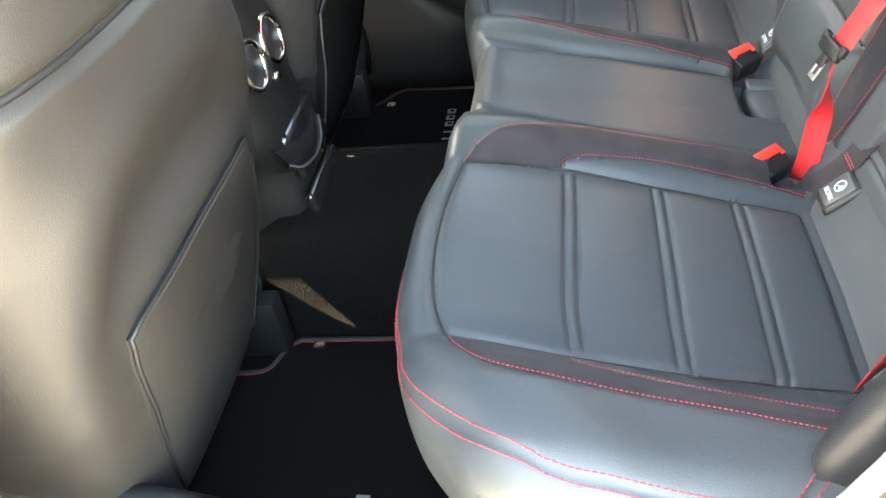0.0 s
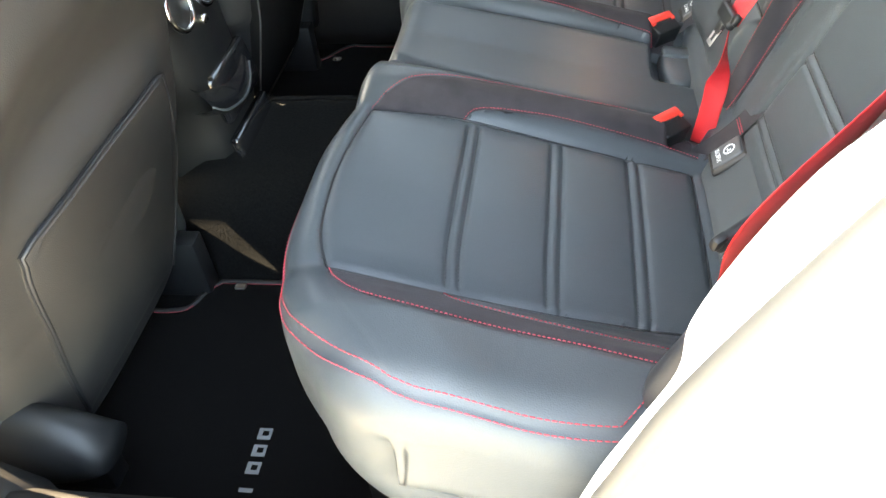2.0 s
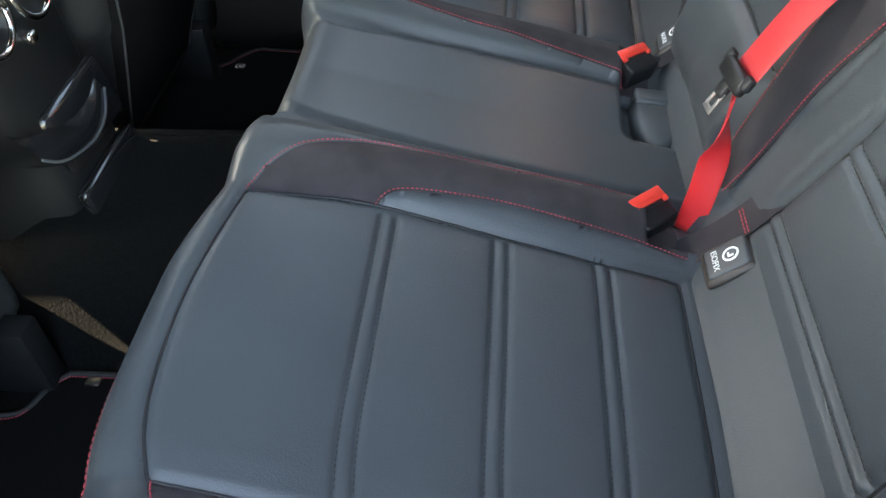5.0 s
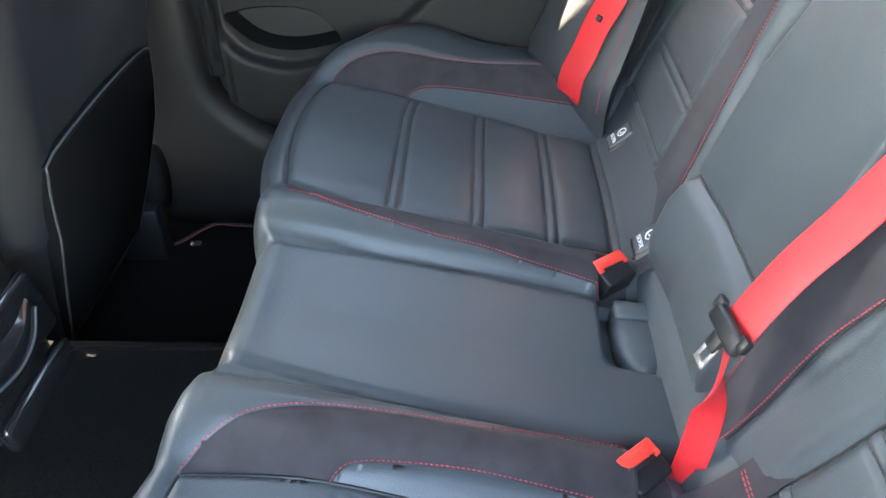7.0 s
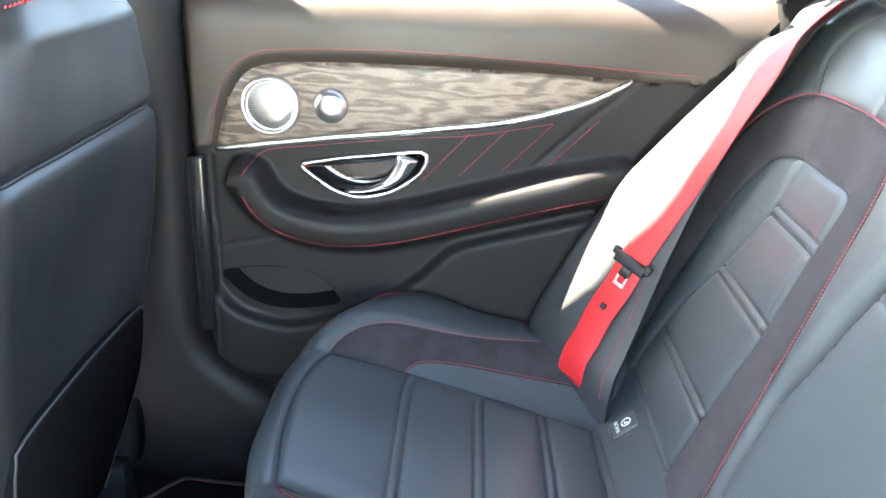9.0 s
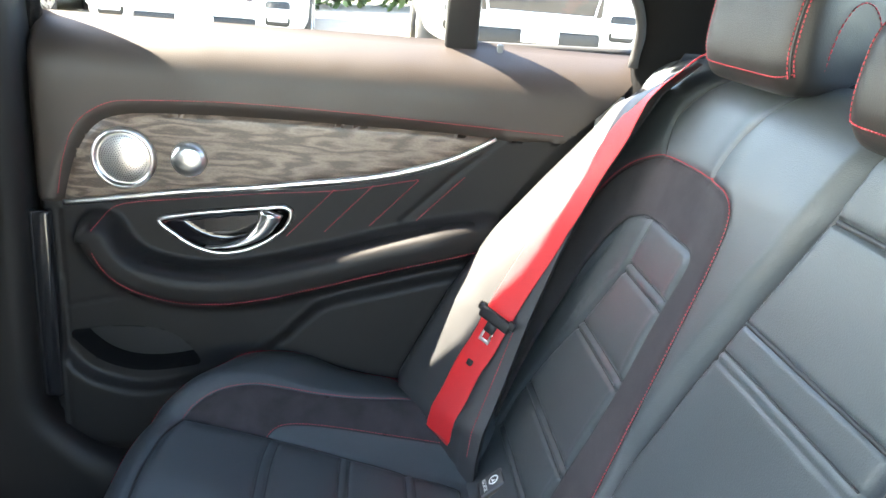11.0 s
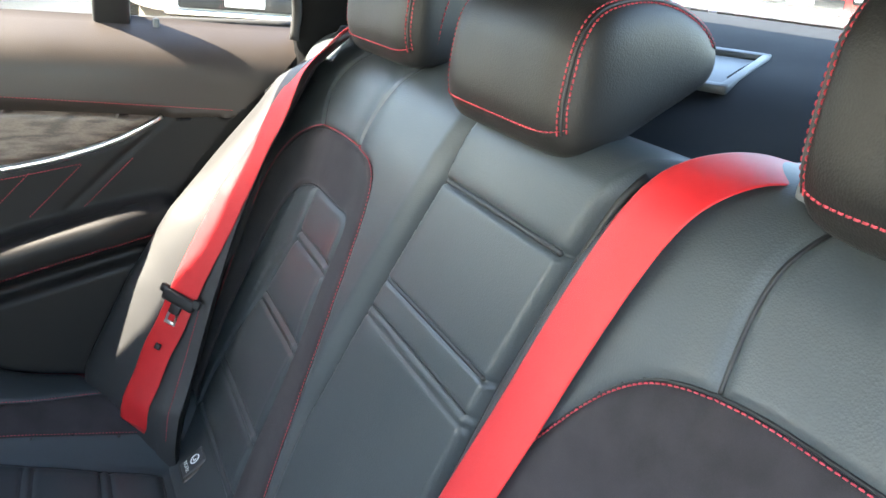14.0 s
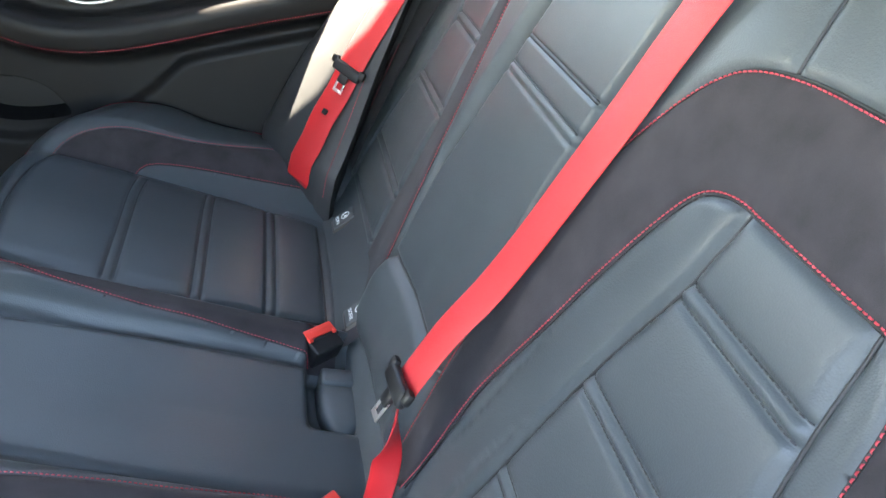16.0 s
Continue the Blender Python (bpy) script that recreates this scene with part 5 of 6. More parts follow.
loft("armrest_pad", rows, DOOR_LOWER, door, "padded black armrest top")
q = resample(CHROME_LINE, 0.006)
tube("chrome_strip", ds.at(q) + [0, -0.004, 0], np.interp(np.linspace(0, 1, len(q)), [0, 0.05, 0.8, 1], [0.0045, 0.0052, 0.0062, 0.0035]), SATIN_METAL, door, "bright satin metal strip", up=(0, 1, 0), sides=8, flat=0.6)
hz = np.c_[resample(np.vstack([HANDLE, HANDLE[:1]]), 0.005)][:-1]
tube("handle_bezel", np.c_[hz[:, 0], ds.at(hz)[:, 1] - 0.003, hz[:, 1]], 0.0036, SATIN_METAL, door, "satin metal surround", up=(0, 1, 0), closed=True)
lev = curve_points([(0.090, 0.566), (0.125, 0.570), (0.155, 0.583), (0.172, 0.602), (0.180, 0.628)], 0.006)
wd = np.interp(np.linspace(0, 1, len(lev)), [0, 0.3, 0.7, 1], [0.0025, 0.007, 0.014, 0.020])
rows = []
for (x, z), w2 in zip(lev, wd):
    rows.append([(x + dx * w2 * 0.9 + 0.012 * (w2 / 0.02), 0.712 - 0.006 + dy, z - dx * w2 * 0.25) for dx, dy in ((-1, 0.004), (-0.8, -0.004), (0, -0.008), (0.8, -0.004), (1, 0.004), (0, 0.010))])
loft("handle_lever", rows, SATIN_METAL, door, "satin metal door lever", closed=True, caps=True)


def disc_rings(name, c, radii, depths, mat, parent, label="", sides=56):
    rows = [[(c[0] + r * math.cos(a), c[1] - d, c[2] + r * math.sin(a)) for a in np.linspace(0, 2 * math.pi, sides + 1)[:-1]] for r, d in zip(radii, depths)]
    return loft(name, rows, mat, parent, label, closed=True, caps=True)


spk = (-0.028, 0.713, 0.701)
disc_rings("speaker_ring", spk, [0.048, 0.047, 0.044, 0.041, 0.040], [0.0, 0.006, 0.0095, 0.009, 0.004], SATIN_METAL, door, "bright metal speaker ring")
disc_rings("speaker_grille", spk, [0.0405, 0.036, 0.022, 0.002], [0.003, 0.0055, 0.0085, 0.0095], SATIN_METAL, door, "perforated metal speaker grille")
holes_v, holes_f = [], []
for ring in range(2, 11):
    r = ring * 0.0034
    for a in np.linspace(0, 2 * math.pi, 6 * ring + 1)[:-1]:
        cx2, cz2 = spk[0] + r * math.cos(a), spk[2] + r * math.sin(a)
        dep = np.interp(r, [0.002, 0.022, 0.036, 0.0405], [0.0095, 0.0085, 0.0055, 0.003]) + 0.0003
        o = len(holes_v)
        holes_v += [(cx2 + 0.0008 * math.cos(b), spk[1] - dep, cz2 + 0.0008 * math.sin(b)) for b in np.linspace(0, 2 * math.pi, 7)[:-1]]
        holes_f.append(tuple(range(o, o + 6)))
mesh_object("grille_holes", holes_v, holes_f, PIPING, door, smooth=False)
twt = (0.068, 0.713, 0.705)
disc_rings("tweeter", twt, [0.027, 0.0265, 0.024, 0.018, 0.010, 0.001], [0.0, 0.007, 0.012, 0.015, 0.0165, 0.017], SATIN_METAL, door, "bright metal seat switch cover")
part("door_switch", box_bm((0.165, 0.656, 0.517), (0.205, 0.672, 0.523), 0.002), GLOSS_BLACK, door)
top_seam = curve_points([(-0.128, 0.64), (-0.115, 0.70), (-0.092, 0.752), (-0.05, 0.782), (0.0, 0.790), (0.146, 0.795), (0.32, 0.791), (0.496, 0.783), (0.645, 0.776)], 0.008)
for off in (0.0,):
    ds.seam("red_stitching", top_seam, RED_THREAD, door, lift=0.0008, width=0.0013)
    ds.seam("red_stitching", [(x, z - 0.012) for x, z in RIDGE], RED_THREAD, door, lift=0.0008, width=0.0014)
bowl = curve_points([(-0.066, 0.60), (-0.04, 0.626), (0.05, 0.640), (0.18, 0.656), (0.30, 0.668), (0.42, 0.692)], 0.008)
ds.seam("red_stitching", bowl, RED_THREAD, door, lift=0.0008, width=0.0013)
for x in (0.215, 0.275, 0.345, 0.42):
    ds.seam("red_stitching", [(x, 0.585 + (x - 0.2) * 0.18), (x + 0.075, 0.668 + (x - 0.2) * 0.16)], RED_THREAD, door, lift=0.0008, width=0.0013)
part("front_edge_strip", box_bm((-0.168, 0.690, 0.30), (-0.136, 0.712, 0.618), 0.006, 3), GLOSS_BLACK, door, "gloss black edge strip")
# window frame of the door
sillp = np.array([(x, 0.772, 0.873 + 0.020 * (x + 0.1) / 0.85 + 0.012) for x in np.linspace(-0.16, 0.755, 30)])
tube("window_seal", sillp, 0.007, BLACK_RUBBER, door, sides=8)
frame_top = [(-0.165, 0.760, 0.88), (-0.15, 0.745, 0.99), (-0.135, 0.725, 1.14)]
tube("window_frame", frame_top, 0.016, GLOSS_BLACK, door, sides=10)
rear_frame = resample(curve_points([(0.755, 0.755, 0.90), (0.760, 0.735, 0.936), (0.742, 0.715, 0.984), (0.695, 0.700, 1.035), (0.615, 0.695, 1.100), (0.56, 0.698, 1.135)], 0.01), 0.012)
tube("window_frame", rear_frame, 0.012, GLOSS_BLACK, door, sides=10)
part("window_divider", box_bm((-0.026, -0.012, 0.0), (0.026, 0.012, 0.27), 0.006, 3, Matrix.Translation((0.474, 0.772, 0.872)) @ Matrix.Rotation(radians(11), 4, "X") @ Matrix.Rotation(radians(-1.0), 4, "Y")), BLACK_PLASTIC, door, "black window divider")
part("lock_pin", join_bm(box_bm((0.530, 0.752, 0.882), (0.540, 0.761, 0.905), 0.003, 3)), GREY_PLASTIC, door)
for nm, x0, x1 in (("door_glass", -0.16, 0.45), ("quarter_glass", 0.50, 0.765)):
    g = slab(nm, [(x0, 0.0), (x1, 0.0), (x1, 0.245), (x0, 0.245)] if x1 < 0.5 else [(x0, 0.0), (x1, 0.0), (x1, 0.06), (0.70, 0.17), (0.60, 0.235), (x0, 0.245)], 1, 0.0, 0.004, GLASS, door, "tinted window glass")
    g.matrix_basis = Matrix.Translation((0, 0.785, 0.875)) @ Matrix.Rotation(radians(11), 4, "X")
    g.visible_shadow = False
slab("door_shell", [(-0.17, 0.02), (0.44, 0.02), (0.61, 0.30), (0.758, 0.58), (0.758, 0.855), (-0.17, 0.84)], 1, 0.750, 0.799, BLACK_PLASTIC, door)
slab("outer_panel", [(-0.175, 0.0), (0.42, 0.0), (0.60, 0.30), (0.76, 0.60), (0.76, 0.845), (-0.175, 0.83)], 1, 0.80, 0.86, PAINT_WHITE, door, "white painted outer skin")


# ---- near door opening: white painted jamb with a seal ----
jamb = thing("door_opening", "white painted rear door opening with a grey seal", "car body", kind="structure")
jl = resample(curve_points([(0.62, 0.0, 0.86), (0.55, 0.0, 0.772), (0.503, 0.0, 0.702), (0.467, 0.0, 0.656), (0.436, 0.0, 0.595), (0.416, 0.0, 0.538), (0.413, 0.0, 0.490), (0.388, 0.0, 0.423), (0.363, 0.0, 0.357), (0.335, 0.0, 0.25), (0.32, 0.0, 0.12)], 0.01), 0.012)
tg = np.gradient(jl, axis=0)
outn = np.stack([-tg[:, 2], np.zeros(len(tg)), tg[:, 0]], 1)
outn /= np.linalg.norm(outn, axis=1)[:, None]
outn *= np.sign(outn[:, :1] + 1e-9) * -1
rows = []
for o, y in ((0.10, -0.720), (0.030, -0.724), (0.006, -0.732), (0.0, -0.742), (0.008, -0.752), (0.030, -0.762), (0.060, -0.770), (0.075, -0.780), (0.085, -0.81), (0.14, -0.850), (0.5, -0.865)):
    rows.append(jl - outn * o + np.array([0, y, 0]))
loft("painted_flange", rows, PAINT_WHITE, jamb)
tube("seal", resample(curve_points([(0.62, -0.79, 0.838), (0.55, -0.782, 0.742), (0.504, -0.777, 0.673), (0.466, -0.776, 0.604), (0.415, -0.776, 0.502), (0.385, -0.776, 0.42), (0.355, -0.776, 0.33), (0.33, -0.776, 0.2)], 0.01), 0.01), 0.010, RUBBER, jamb, "grey-beige rubber seal", sides=10)


panel = slab("open_rear_door", [(0.0, 0.10), (0.86, 0.10), (0.95, 0.45), (0.97, 0.88), (0.0, 0.86)], 1, -0.05, 0.05, LEATHER_WARM, bevel=0.015)
panel.matrix_basis = Matrix.Translation((-0.25, -0.80, 0.0)) @ Matrix.Rotation(radians(-108), 4, "Z")
setting(panel, "rear door standing open, with black inner trim", "car door")


# ---- front seats ----
def front_seat(s, cy, label):
    t = thing("front_seat", label, "car seat", "front seats")
    rows = []
    zs = np.linspace(0.06, 0.93, 150)
    thick = 1.75 if s < 0 else 1.15
    wide = [0.232, 0.234, 0.236, 0.262, 0.255, 0.215, 0.165, 0.13, 0.08] if s > 0 else [0.235, 0.250, 0.288, 0.292, 0.272, 0.225, 0.168, 0.13, 0.08]
    seam_z = 0.728 if s > 0 else 0.690
    for z in zs:
        w = np.interp(z, [0.05, 0.15, 0.35, 0.55, 0.68, 0.78, 0.86, 0.905, 0.93], wide)
        if s > 0:
            w -= 0.012 * (1 - float(ramp(z, 0.285, 0.31)))
        d0 = np.interp(z, [0.05, 0.3, 0.7, 0.86, 0.93], [0.05, 0.075, 0.070, 0.055, 0.012])
        dep = d0 * thick
        cx = -0.285 + 0.20 * (z - 0.42) - (dep - d0)
        ring = []
        for a in np.linspace(0, 2 * np.pi, 73)[:-1]:
            c, q = math.cos(a), math.sin(a)
            y = math.copysign(abs(q) ** 0.62, q)
            x = math.copysign(abs(c) ** 0.62, c)
            X = cx + dep * x
            if c > 0:
                if s > 0:
                    X += 0.018 * math.exp(-(((abs(y) - 0.80) / 0.16) ** 2)) * math.exp(-(((z - 0.5) / 0.28) ** 2))
                    X -= 0.030 * math.exp(-((y / 0.45) ** 2)) * math.exp(-(((z - 0.55) / 0.10) ** 2))
                else:
                    # an arched ridge round a shallow hollow above the map pocket
                    arch = (abs(y * w / 0.272) ** 2.6 + max(0.0, (z - 0.33) / 0.295) ** 2.6) ** (1 / 2.6)
                    X += 0.016 * math.exp(-(((arch - 0.97) / 0.14) ** 2)) * float(ramp(z, 0.10, 0.30))
                    X -= 0.034 * (1 - float(ramp(arch, 0.45, 0.92))) * float(ramp(z, 0.43, 0.50))
                X -= 0.014 * math.exp(-(((z - seam_z) / 0.008) ** 2))
            ring.append((X, cy + w * y, z))
        rows.append(ring)
    # the near back has doorway light put into its colour, the far one not
    loft("backrest", rows, NEAR_SEAT_LEATHER if s < 0 else SEAT_BACK_LEATHER, t, closed=True, caps=True)
    lo, hi = (cy - 0.190, cy + 0.180)
    near_row = rows[int(np.argmin(np.abs(zs - seam_z)))]
    tube("shell_seam", np.array(near_row[-14:] + near_row[:15]) + [0.002, 0, 0], 0.0045 if s < 0 else 0.003, PIPING, t, "dark seam across the seat back", sides=6)

    def fx(z, y):
        # the back face, falling away towards its sides
        d0 = float(np.interp(z, [0.05, 0.3, 0.7], [0.05, 0.075, 0.070]))
        yn = min(0.99, abs(y - cy) / float(np.interp(z, [0.05, 0.15, 0.35, 0.55], wide[:4])))
        fall = d0 * thick * (1 - (1 - yn ** (2 / 0.62)) ** 0.31) if s < 0 else 0.0
        return -0.285 + 0.20 * (z - 0.42) + d0 - fall

    out = curve_points([(lo + 0.04, 0.085), (lo + 0.015, 0.20), (lo - 0.002, 0.33), (lo, 0.395), (lo + 0.02, 0.416), (cy, 0.424), (hi - 0.02, 0.416), (hi, 0.395), (hi + 0.002, 0.33), (hi - 0.015, 0.20), (hi - 0.04, 0.085)], 0.012)
    front = np.array([(fx(z, y) + 0.0055 + 0.004 * math.sin(math.pi * (z - 0.08) / 0.34), y, z) for y, z in out])
    bm = bmesh.new()
    va = [bm.verts.new(p) for p in front]
    vb = [bm.verts.new(p - np.array([0.035, 0, 0])) for p in front]
    vc = [bm.verts.new((p[0] + 0.0035, cy + (p[1] - cy) * 0.97, 0.25 + (p[2] - 0.25) * 0.97)) for p in front]
    k = len(front)
    bm.faces.new(vc)
    for i in range(k):
        bm.faces.new((va[i], va[(i + 1) % k], vc[(i + 1) % k], vc[i]))
        bm.faces.new((vb[i], vb[(i + 1) % k], va[(i + 1) % k], va[i]))
    part("map_pocket", bm, NEAR_SEAT_LEATHER if s < 0 else HEADLINER, t, "flat panelled map pocket")
    tube("pocket_piping", front + [0.001, 0, 0], 0.0030 if s < 0 else 0.0016, PIPING if s < 0 else GREY_FLAP, t, sides=6, up=(1, 0, 0))
    part("seat_cushion", join_bm(box_bm((-0.86, cy - (0.205 if s > 0 else 0.268), 0.06), (-0.31, cy + (0.205 if s > 0 else 0.2594), 0.29), 0.03, 4)), LEATHER, t)
    for o in (-0.19, 0.19):
        part("seat_rail", box_bm((-0.80, cy + o - 0.02, FLOOR), (-0.27, cy + o + 0.02, 0.10), 0.006), BLACK_PLASTIC, t)
    rows = []
    for x in np.linspace(-0.62, -0.205 if s < 0 else -0.27, 14):
        r = 0.085 * math.sqrt(max(0.02, 1 - ((x + 0.40) / 0.20) ** 2))
        rows.append([(x, cy + s * (0.235 + 0.035 * math.cos(a)), 0.135 + r * math.sin(a)) for a in np.linspace(0, 2 * np.pi, 21)[:-1]])
    loft("side_cover", rows, BLACK_PLASTIC, t, "smooth plastic side cover", closed=True, caps=True)
    # shoulder seam
    if s > 0:
        line = []
        for a in np.linspace(-0.85, 0.85, 40):
            y = math.copysign(abs(math.sin(a * 1.2)) ** 0.8, a)
            line.append((-0.285 + 0.2 * 0.46 + 0.035 * math.cos(a * 1.6) + 0.02, cy + 0.15 * y, 0.905 - 0.02 * abs(y) ** 2))
        stitches("red_stitching", resample(np.array(line), 0.003), np.tile([0.3, 0, 0.95], (len(resample(np.array(line), 0.003)), 1)), RED_THREAD, t, width=0.003, height=0.003)
    return t


front_seat(-1, -0.372, "black leather front seat seen from behind, with a map pocket")
front_seat(1, 0.385, "black leather front seat seen from behind, with a map pocket")

# ---- rear end of the centre console ----
con = thing("centre_console", "black centre console end with round chrome air vents and a flap", "console")
rows = []
for z in np.linspace(0.0, 0.56, 30):
    w = np.interp(z, [0.12, 0.2, 0.3, 0.45, 0.56], [0.104, 0.104, 0.106, 0.112, 0.112])
    x1 = np.interp(z, [0.0, 0.17, 0.30, 0.46, 0.53, 0.56], [-0.262, -0.235, -0.245, -0.262, -0.29, -0.35])
    low = 0.030 * (1 - float(ramp(np.array(z), 0.24, 0.32)))
    x0 = -0.95 if z < 0.24 else -0.54
    rows.append([(x0, 0.03 - w + (0.034 if 0.30 < z < 0.388 else 0.0), z), (x1 - 0.085, 0.03 - w + (0.034 if 0.30 < z < 0.388 else 0.0), z), (x1 - 0.05, 0.03 - w + low, z), (x1 - 0.015, 0.03 - w + 0.006 + low, z), (x1, 0.03 - w + 0.03 + low, z), (x1 + 0.004, 0.03, z), (x1, 0.03 + w - 0.03, z), (x1 - 0.015, 0.03 + w - 0.006, z), (x1 - 0.05, 0.03 + w, z), (x0, 0.03 + w, z)])
loft("console_body", rows, BLACK_PLASTIC, con, caps=False)
tilt = Matrix.Rotation(radians(-8), 4, "Y")
for y in (-0.022, 0.072):
    c = Vector((-0.254, y, 0.428))
    mm = Matrix.Translation(c) @ tilt
    ring = np.array([(mm @ Vector((0, 0.037 * math.cos(a), 0.037 * math.sin(a))))[:] for a in np.linspace(0, 2 * math.pi, 49)[:-1]])
    vent = tube("vent_ring", ring, 0.0055, CHROME, con, "chrome air vent ring", sides=8, up=(1, 0, 0), closed=True)
    for k in range(5):
        h = -0.022 + k * 0.011
        half = math.sqrt(0.033**2 - h * h)
        part("vent_slat", box_bm((-0.014, -half, h - 0.0012), (-0.002, half, h + 0.0012), 0.0006, m=mm), GLOSS_BLACK, con)
    rows = [[(mm @ Vector((d, r * math.cos(a), r * math.sin(a))))[:] for a in np.linspace(0, 2 * math.pi, 33)[:-1]] for r, d in ((0.035, 0.0), (0.033, -0.02), (0.002, -0.022))]
    loft("vent_bowl", rows, PIPING, con, closed=True, caps=True)
knob = Matrix.Translation((-0.246, 0.025, 0.385)) @ tilt
part("vent_knob", box_bm((-0.006, -0.009, -0.007), (0.008, 0.009, 0.007), 0.004, 3, knob), CHROME, con, "small chrome knob")
fl = Matrix.Translation((-0.236, 0.055, 0.255)) @ Matrix.Rotation(radians(-10), 4, "Y")
part("storage_flap", box_bm((-0.012, -0.085, -0.040), (0.010, 0.075, 0.052), 0.012, 3, fl), GLOSS_BLACK, con)
lip = resample(curve_points([(-0.215, -0.090, 0.292), (-0.208, -0.072, 0.276), (-0.205, -0.045, 0.264), (-0.206, 0.009, 0.250), (-0.212, 0.058, 0.252), (-0.222, 0.096, 0.270)], 0.006), 0.006)
loft("open_lid", [lip + [-0.03, 0, 0.034], lip + [-0.010, 0, 0.016], lip, lip + [-0.004, 0, -0.007], lip + [-0.035, 0, -0.012]], GLOSS_BLACK, con, "gloss black lid with a curved lip")
tube("lid_lip", lip, 0.0018, GREY_PLASTIC, con, "thin pale edge of the lid", sides=6)
part("socket_panel", box_bm((-0.012, -0.095, -0.10), (0.008, 0.07, -0.060), 0.008, 3, fl), GLOSS_BLACK, con)


# ---- outside: sloping lot, hedge, parked cars ----
def lot(x, y):
    return -0.35 + 0.055 * np.clip(y, -5, 16) + 0.055 * np.clip(x, -5, 16)


ASPHALT = material("sunlit_concrete", (0.31, 0.285, 0.24), 0.9, grain=0.15, grain_scale=40, blotch=0.22, blotch_scale=0.7, bump=0.3)
gx = np.concatenate([np.linspace(-600, -30, 8), np.linspace(-26, 36, 32), np.linspace(45, 600, 8)])
rows = [[(x, y, float(lot(x, y)) - 0.02) for y in gx] for x in gx]
setting(loft("ground", rows, ASPHALT), "pale sunlit concrete parking lot", "ground")
LEAF = material("hedge_leaf", (0.075, 0.115, 0.030), 0.55, grain=0.3, grain_scale=8, blotch=0.5, blotch_scale=2.0)


def hedge(x0, x1, y, height):
    rng = np.random.default_rng(4)
    n = int((x1 - x0) * height * 900)
    c = np.stack([rng.uniform(x0, x1, n), y + rng.normal(0, 0.30, n), rng.uniform(0, 1, n) ** 0.8 * height], 1)
    c[:, 2] += lot(c[:, 0], c[:, 1]) + 0.15 * np.sin(c[:, 0] * 3.1) * c[:, 2] / height
    u = rng.normal(size=(n, 3))
    u /= np.linalg.norm(u, axis=1)[:, None]
    v = np.cross(u, rng.normal(size=(n, 3)))
    v /= np.linalg.norm(v, axis=1)[:, None]
    L = rng.uniform(0.06, 0.13, n)[:, None]
    V = np.stack([c - u * L, c + v * L * 0.5, c + u * L, c - v * L * 0.5], 1).reshape(-1, 3)
    F = np.arange(4 * n).reshape(-1, 4).tolist()
    tagged(mesh_object("hedge", V, F, LEAF, smooth=False), "dense sunlit green hedge behind the parked cars", "hedge", kind="stuff")


hedge(-6, 10.0, 13.5, 2.6)

CAR_PAINTS = {
    "white": PAINT_WHITE,
    "red": material("red_paint", (0.55, 0.02, 0.02), 0.22, grain=0.02, coat=0.7),
    "blue": material("dark_blue_paint", (0.06, 0.07, 0.10), 0.22, grain=0.02, coat=0.7),
    "black": material("black_car_paint", (0.012, 0.012, 0.013), 0.2, grain=0.02, coat=0.7),
}
CAR_GLASS = material("dark_car_glass", (0.02, 0.022, 0.025), 0.08, grain=0.02, coat=0.5)
LAMP = material("lamp_lens", (0.62, 0.64, 0.66), 0.12, grain=0.05, coat=0.6)
AMBER = material("amber_lens", (0.75, 0.30, 0.02), 0.2, grain=0.05)
TYRE = material("tyre", (0.018, 0.018, 0.018), 0.8, grain=0.2)


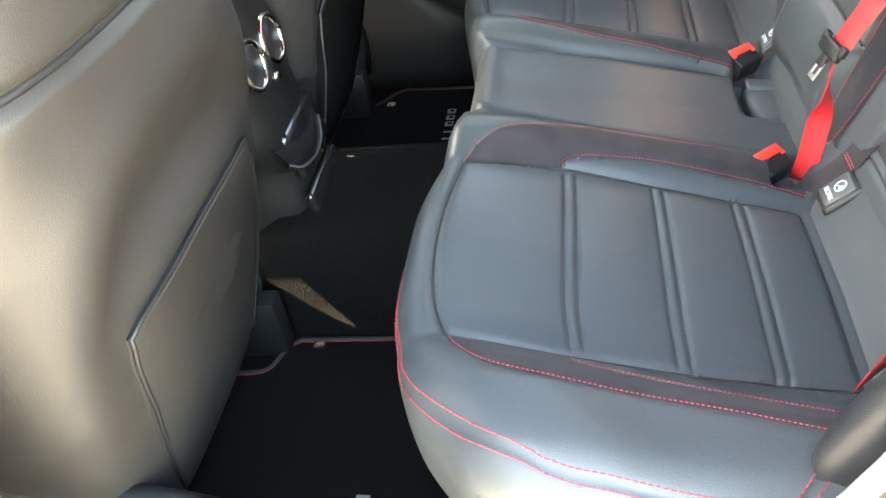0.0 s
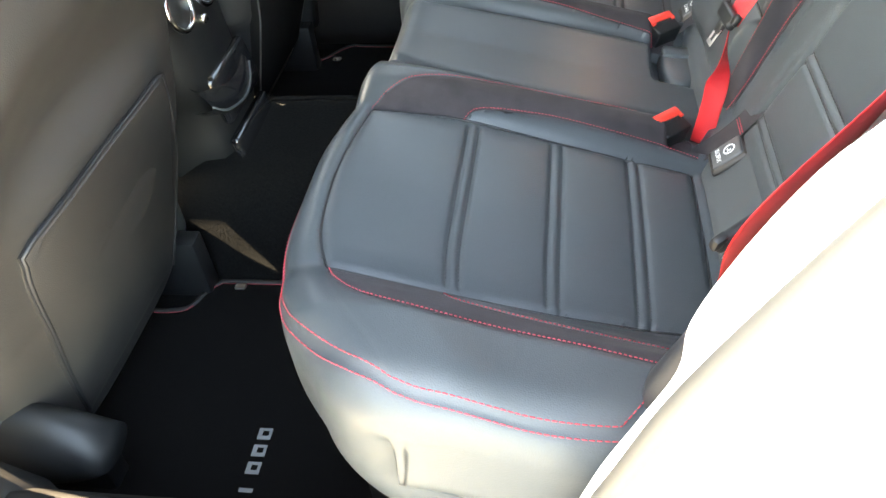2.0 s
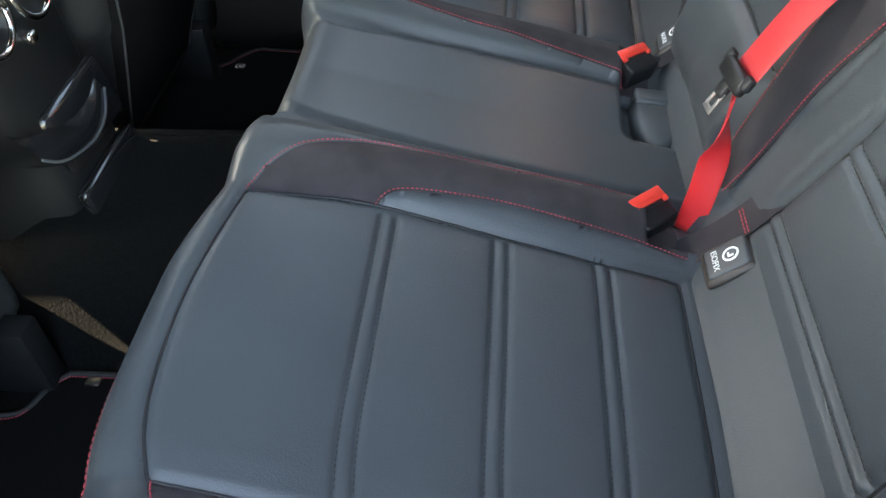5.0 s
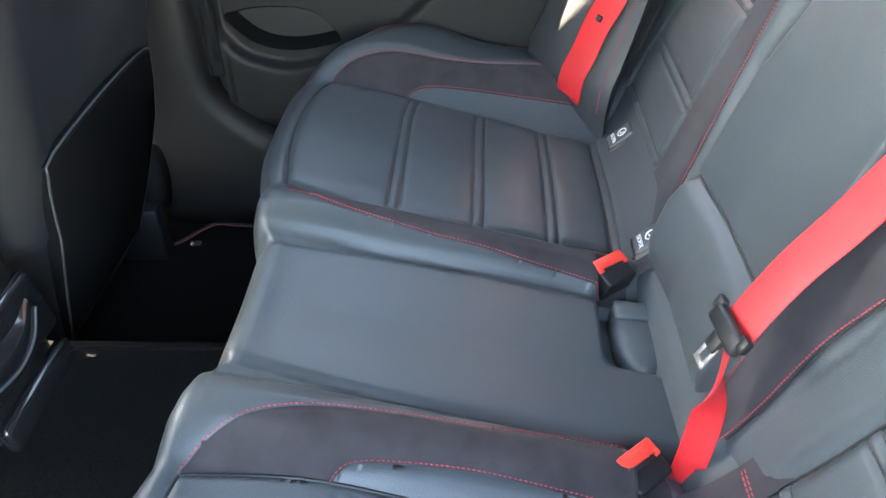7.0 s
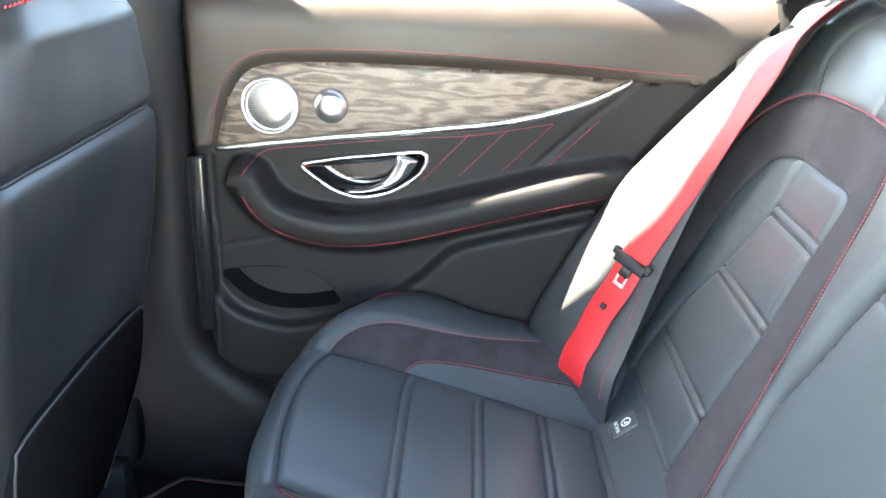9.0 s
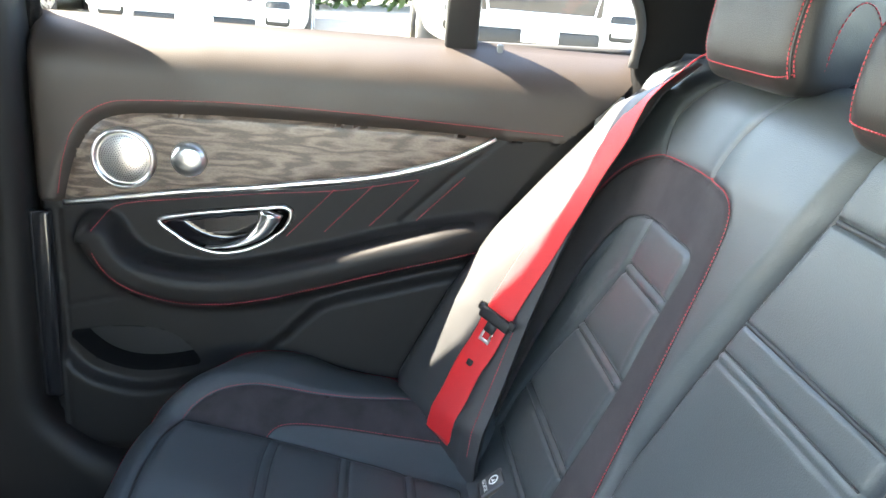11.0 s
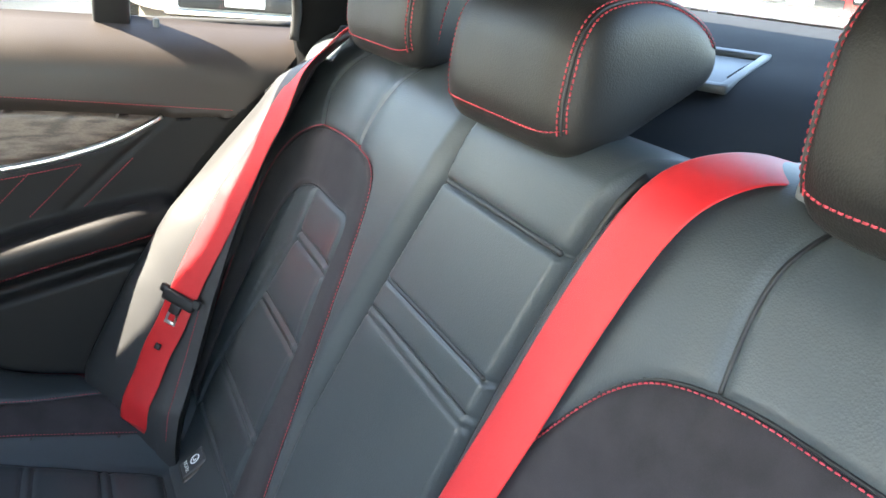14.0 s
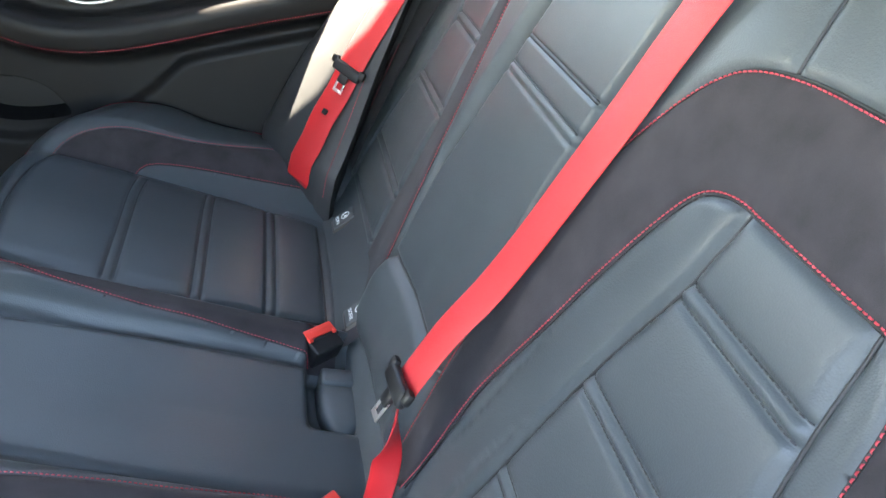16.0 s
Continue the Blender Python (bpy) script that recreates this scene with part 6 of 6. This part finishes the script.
def suv(x, y, turn, paint, label, bars=4, grille=(0.95, 0.42), boxy=0.0, low=False, chrome_bars=True, amber=False):
    """A parked sport utility car, its nose along local -y; parts are meshes of their own."""
    t = thing("parked_car", label, "car", "parked cars")
    zg = float(lot(x, y))
    t.matrix_basis = Matrix.Translation((x, y, zg)) @ Matrix.Rotation(radians(turn), 4, "Z")
    P = CAR_PAINTS[paint]
    # body: nose to tail sections (y, half width, floor, belt)
    rows = []
    for yy3, hw, zb, zt in ((0.0, 0.80, 0.42, 0.92), (0.05, 0.88, 0.36, 1.02), (0.18, 0.94, 0.34, 1.08), (0.6, 0.98, 0.33, 1.13), (1.3, 0.99, 0.33, 1.16), (2.6, 0.99, 0.33, 1.16), (4.2, 0.98, 0.34, 1.15), (4.9, 0.92, 0.42, 1.08)):
        ring = []
        for a in np.linspace(0, 2 * np.pi, 33)[:-1]:
            c, q = math.cos(a), math.sin(a)
            e = 0.38
            ring.append((hw * math.copysign(abs(c) ** e, c), yy3, (zb + zt) / 2 + (zt - zb) / 2 * math.copysign(abs(q) ** e, q)))
        rows.append(ring)
    loft("body", rows, P, t, closed=True, caps=True)
    rows = []
    for zz3, y0, y1, hw in ((1.12, 1.25 - 0.3 * boxy, 4.75, 0.90), (1.30, 1.50 - 0.5 * boxy, 4.72, 0.86), (1.62, 2.0 - 0.85 * boxy, 4.6, 0.74 + 0.06 * boxy), (1.78, 2.35 - 1.1 * boxy, 4.45, 0.66 + 0.10 * boxy)):
        ring = [(-hw, y0 + 0.1, zz3), (-hw * 0.85, y0, zz3), (hw * 0.85, y0, zz3), (hw, y0 + 0.1, zz3), (hw, y1 - 0.1, zz3), (hw * 0.85, y1, zz3), (-hw * 0.85, y1, zz3), (-hw, y1 - 0.1, zz3)]
        rows.append(ring)
    loft("cabin_glass", rows, CAR_GLASS, t, closed=True, caps=True, smooth=False)
    part("roof", box_bm((-0.72, 2.1 - 1.0 * boxy, 1.76), (0.72, 4.55, 1.83), 0.03), P, t)
    for sx in (-1, 1):
        for yw in (0.95, 3.85):
            rows = [[(sx * d, yw + r * math.cos(a), 0.38 + r * math.sin(a)) for a in np.linspace(0, 2 * np.pi, 29)[:-1]] for d, r in ((0.78, 0.30), (0.78, 0.36), (0.82, 0.385), (0.97, 0.385), (1.005, 0.36), (1.005, 0.27))]
            wheel = loft("wheel", rows, TYRE, t, closed=True, caps=True)
            for k in range(5):
                mm = Matrix.Translation((sx * 1.0, yw, 0.38)) @ Matrix.Rotation(k * 2 * math.pi / 5, 4, "X")
                part("spoke", box_bm((-0.01, -0.035, 0.03), (0.012, 0.035, 0.27), 0.006, m=mm), SATIN_METAL, wheel)
        part("mirror", box_bm((sx * 0.98 - 0.02, 1.55, 1.14), (sx * 1.18 + 0.02 * sx, 1.70, 1.32), 0.04, 3) if sx > 0 else box_bm((-1.20, 1.55, 1.14), (-0.96, 1.70, 1.32), 0.04, 3), P, t)
        part("headlamp", box_bm((min(sx * 0.50, sx * 0.86), -0.02, 0.86), (max(sx * 0.50, sx * 0.86), 0.20, 0.99), 0.03, 3), LAMP, t, "clear headlamp")
        part("side_intake", box_bm((min(sx * 0.60, sx * 0.82), -0.025, 0.48), (max(sx * 0.60, sx * 0.82), 0.10, 0.70), 0.03, 3), BLACK_PLASTIC, t)
        part("fog_lamp", box_bm((min(sx * 0.62, sx * 0.80), -0.03, 0.52), (max(sx * 0.62, sx * 0.80), 0.0, 0.56), 0.01, 2), LAMP, t)
        if amber:
            part("indicator", box_bm((min(sx * 0.72, sx * 0.86), 0.0, 1.02), (max(sx * 0.72, sx * 0.86), 0.12, 1.10), 0.02, 2), AMBER, t, "amber indicator")
    gw, gh = grille
    cz = 0.86 if not low else 0.80
    part("grille", box_bm((-gw / 2, -0.035, cz - gh / 2), (gw / 2, 0.10, cz + gh / 2), 0.03, 3), GLOSS_BLACK, t, "dark grille")
    fr = [(-gw / 2, cz + gh / 2), (gw / 2, cz + gh / 2), (gw / 2 * 0.86, cz - gh / 2), (-gw / 2 * 0.86, cz - gh / 2)]
    tube("grille_frame", np.array([(a, -0.035, b) for a, b in fr] + [(fr[0][0], -0.035, fr[0][1])]), 0.018, CHROME if chrome_bars else P, t, sides=6, up=(0, 1, 0))
    for k in range(bars):
        z = cz - gh / 2 + gh * (k + 0.7) / (bars + 0.4)
        part("grille_bar", box_bm((-gw / 2 * 0.9, -0.050, z - 0.016), (gw / 2 * 0.9, -0.03, z + 0.016), 0.006), CHROME if chrome_bars else BLACK_PLASTIC, t)
    part("emblem", box_bm((-0.09, -0.062, cz + gh * 0.12), (0.09, -0.045, cz + gh * 0.42), 0.02, 3), CHROME, t, "plain bright emblem shape")
    part("bumper", box_bm((-0.90, -0.055, 0.555), (0.90, 0.12, 0.635), 0.03, 3), P, t)
    part("lower_intake", box_bm((-0.52, -0.045, 0.40), (0.52, 0.10, 0.53), 0.02, 3), BLACK_PLASTIC, t)
    part("skid_plate", box_bm((-0.62, -0.05, 0.345), (0.62, 0.15, 0.385), 0.012, 2), SATIN_METAL, t)
    part("number_plate", box_bm((-0.16, -0.075, 0.43), (0.16, -0.05, 0.53), 0.006), WHITE_PRINT, t, "blank pale plate")
    return t


suv(-1.15, 6.9, 3, "white", "white sport utility car parked nose-on", bars=2, grille=(1.0, 0.26), chrome_bars=False, low=True)
suv(1.80, 6.3, -2, "white", "white sport utility car with a dark grille, parked nose-on", bars=0, grille=(1.05, 0.40), chrome_bars=False)
suv(-4.3, 8.6, 5, "blue", "dark sport utility car parked nose-on")
suv(6.9, 7.9, -42, "blue", "dark blue sport utility car with a bright barred grille", bars=4, grille=(1.05, 0.42))
suv(9.0, 7.1, -46, "red", "red sport utility car with a bright barred grille", bars=4, grille=(1.0, 0.46))
suv(10.9, 5.5, -52, "black", "black boxy sport utility car with amber indicators", bars=3, boxy=0.9, grille=(0.9, 0.32), amber=True)
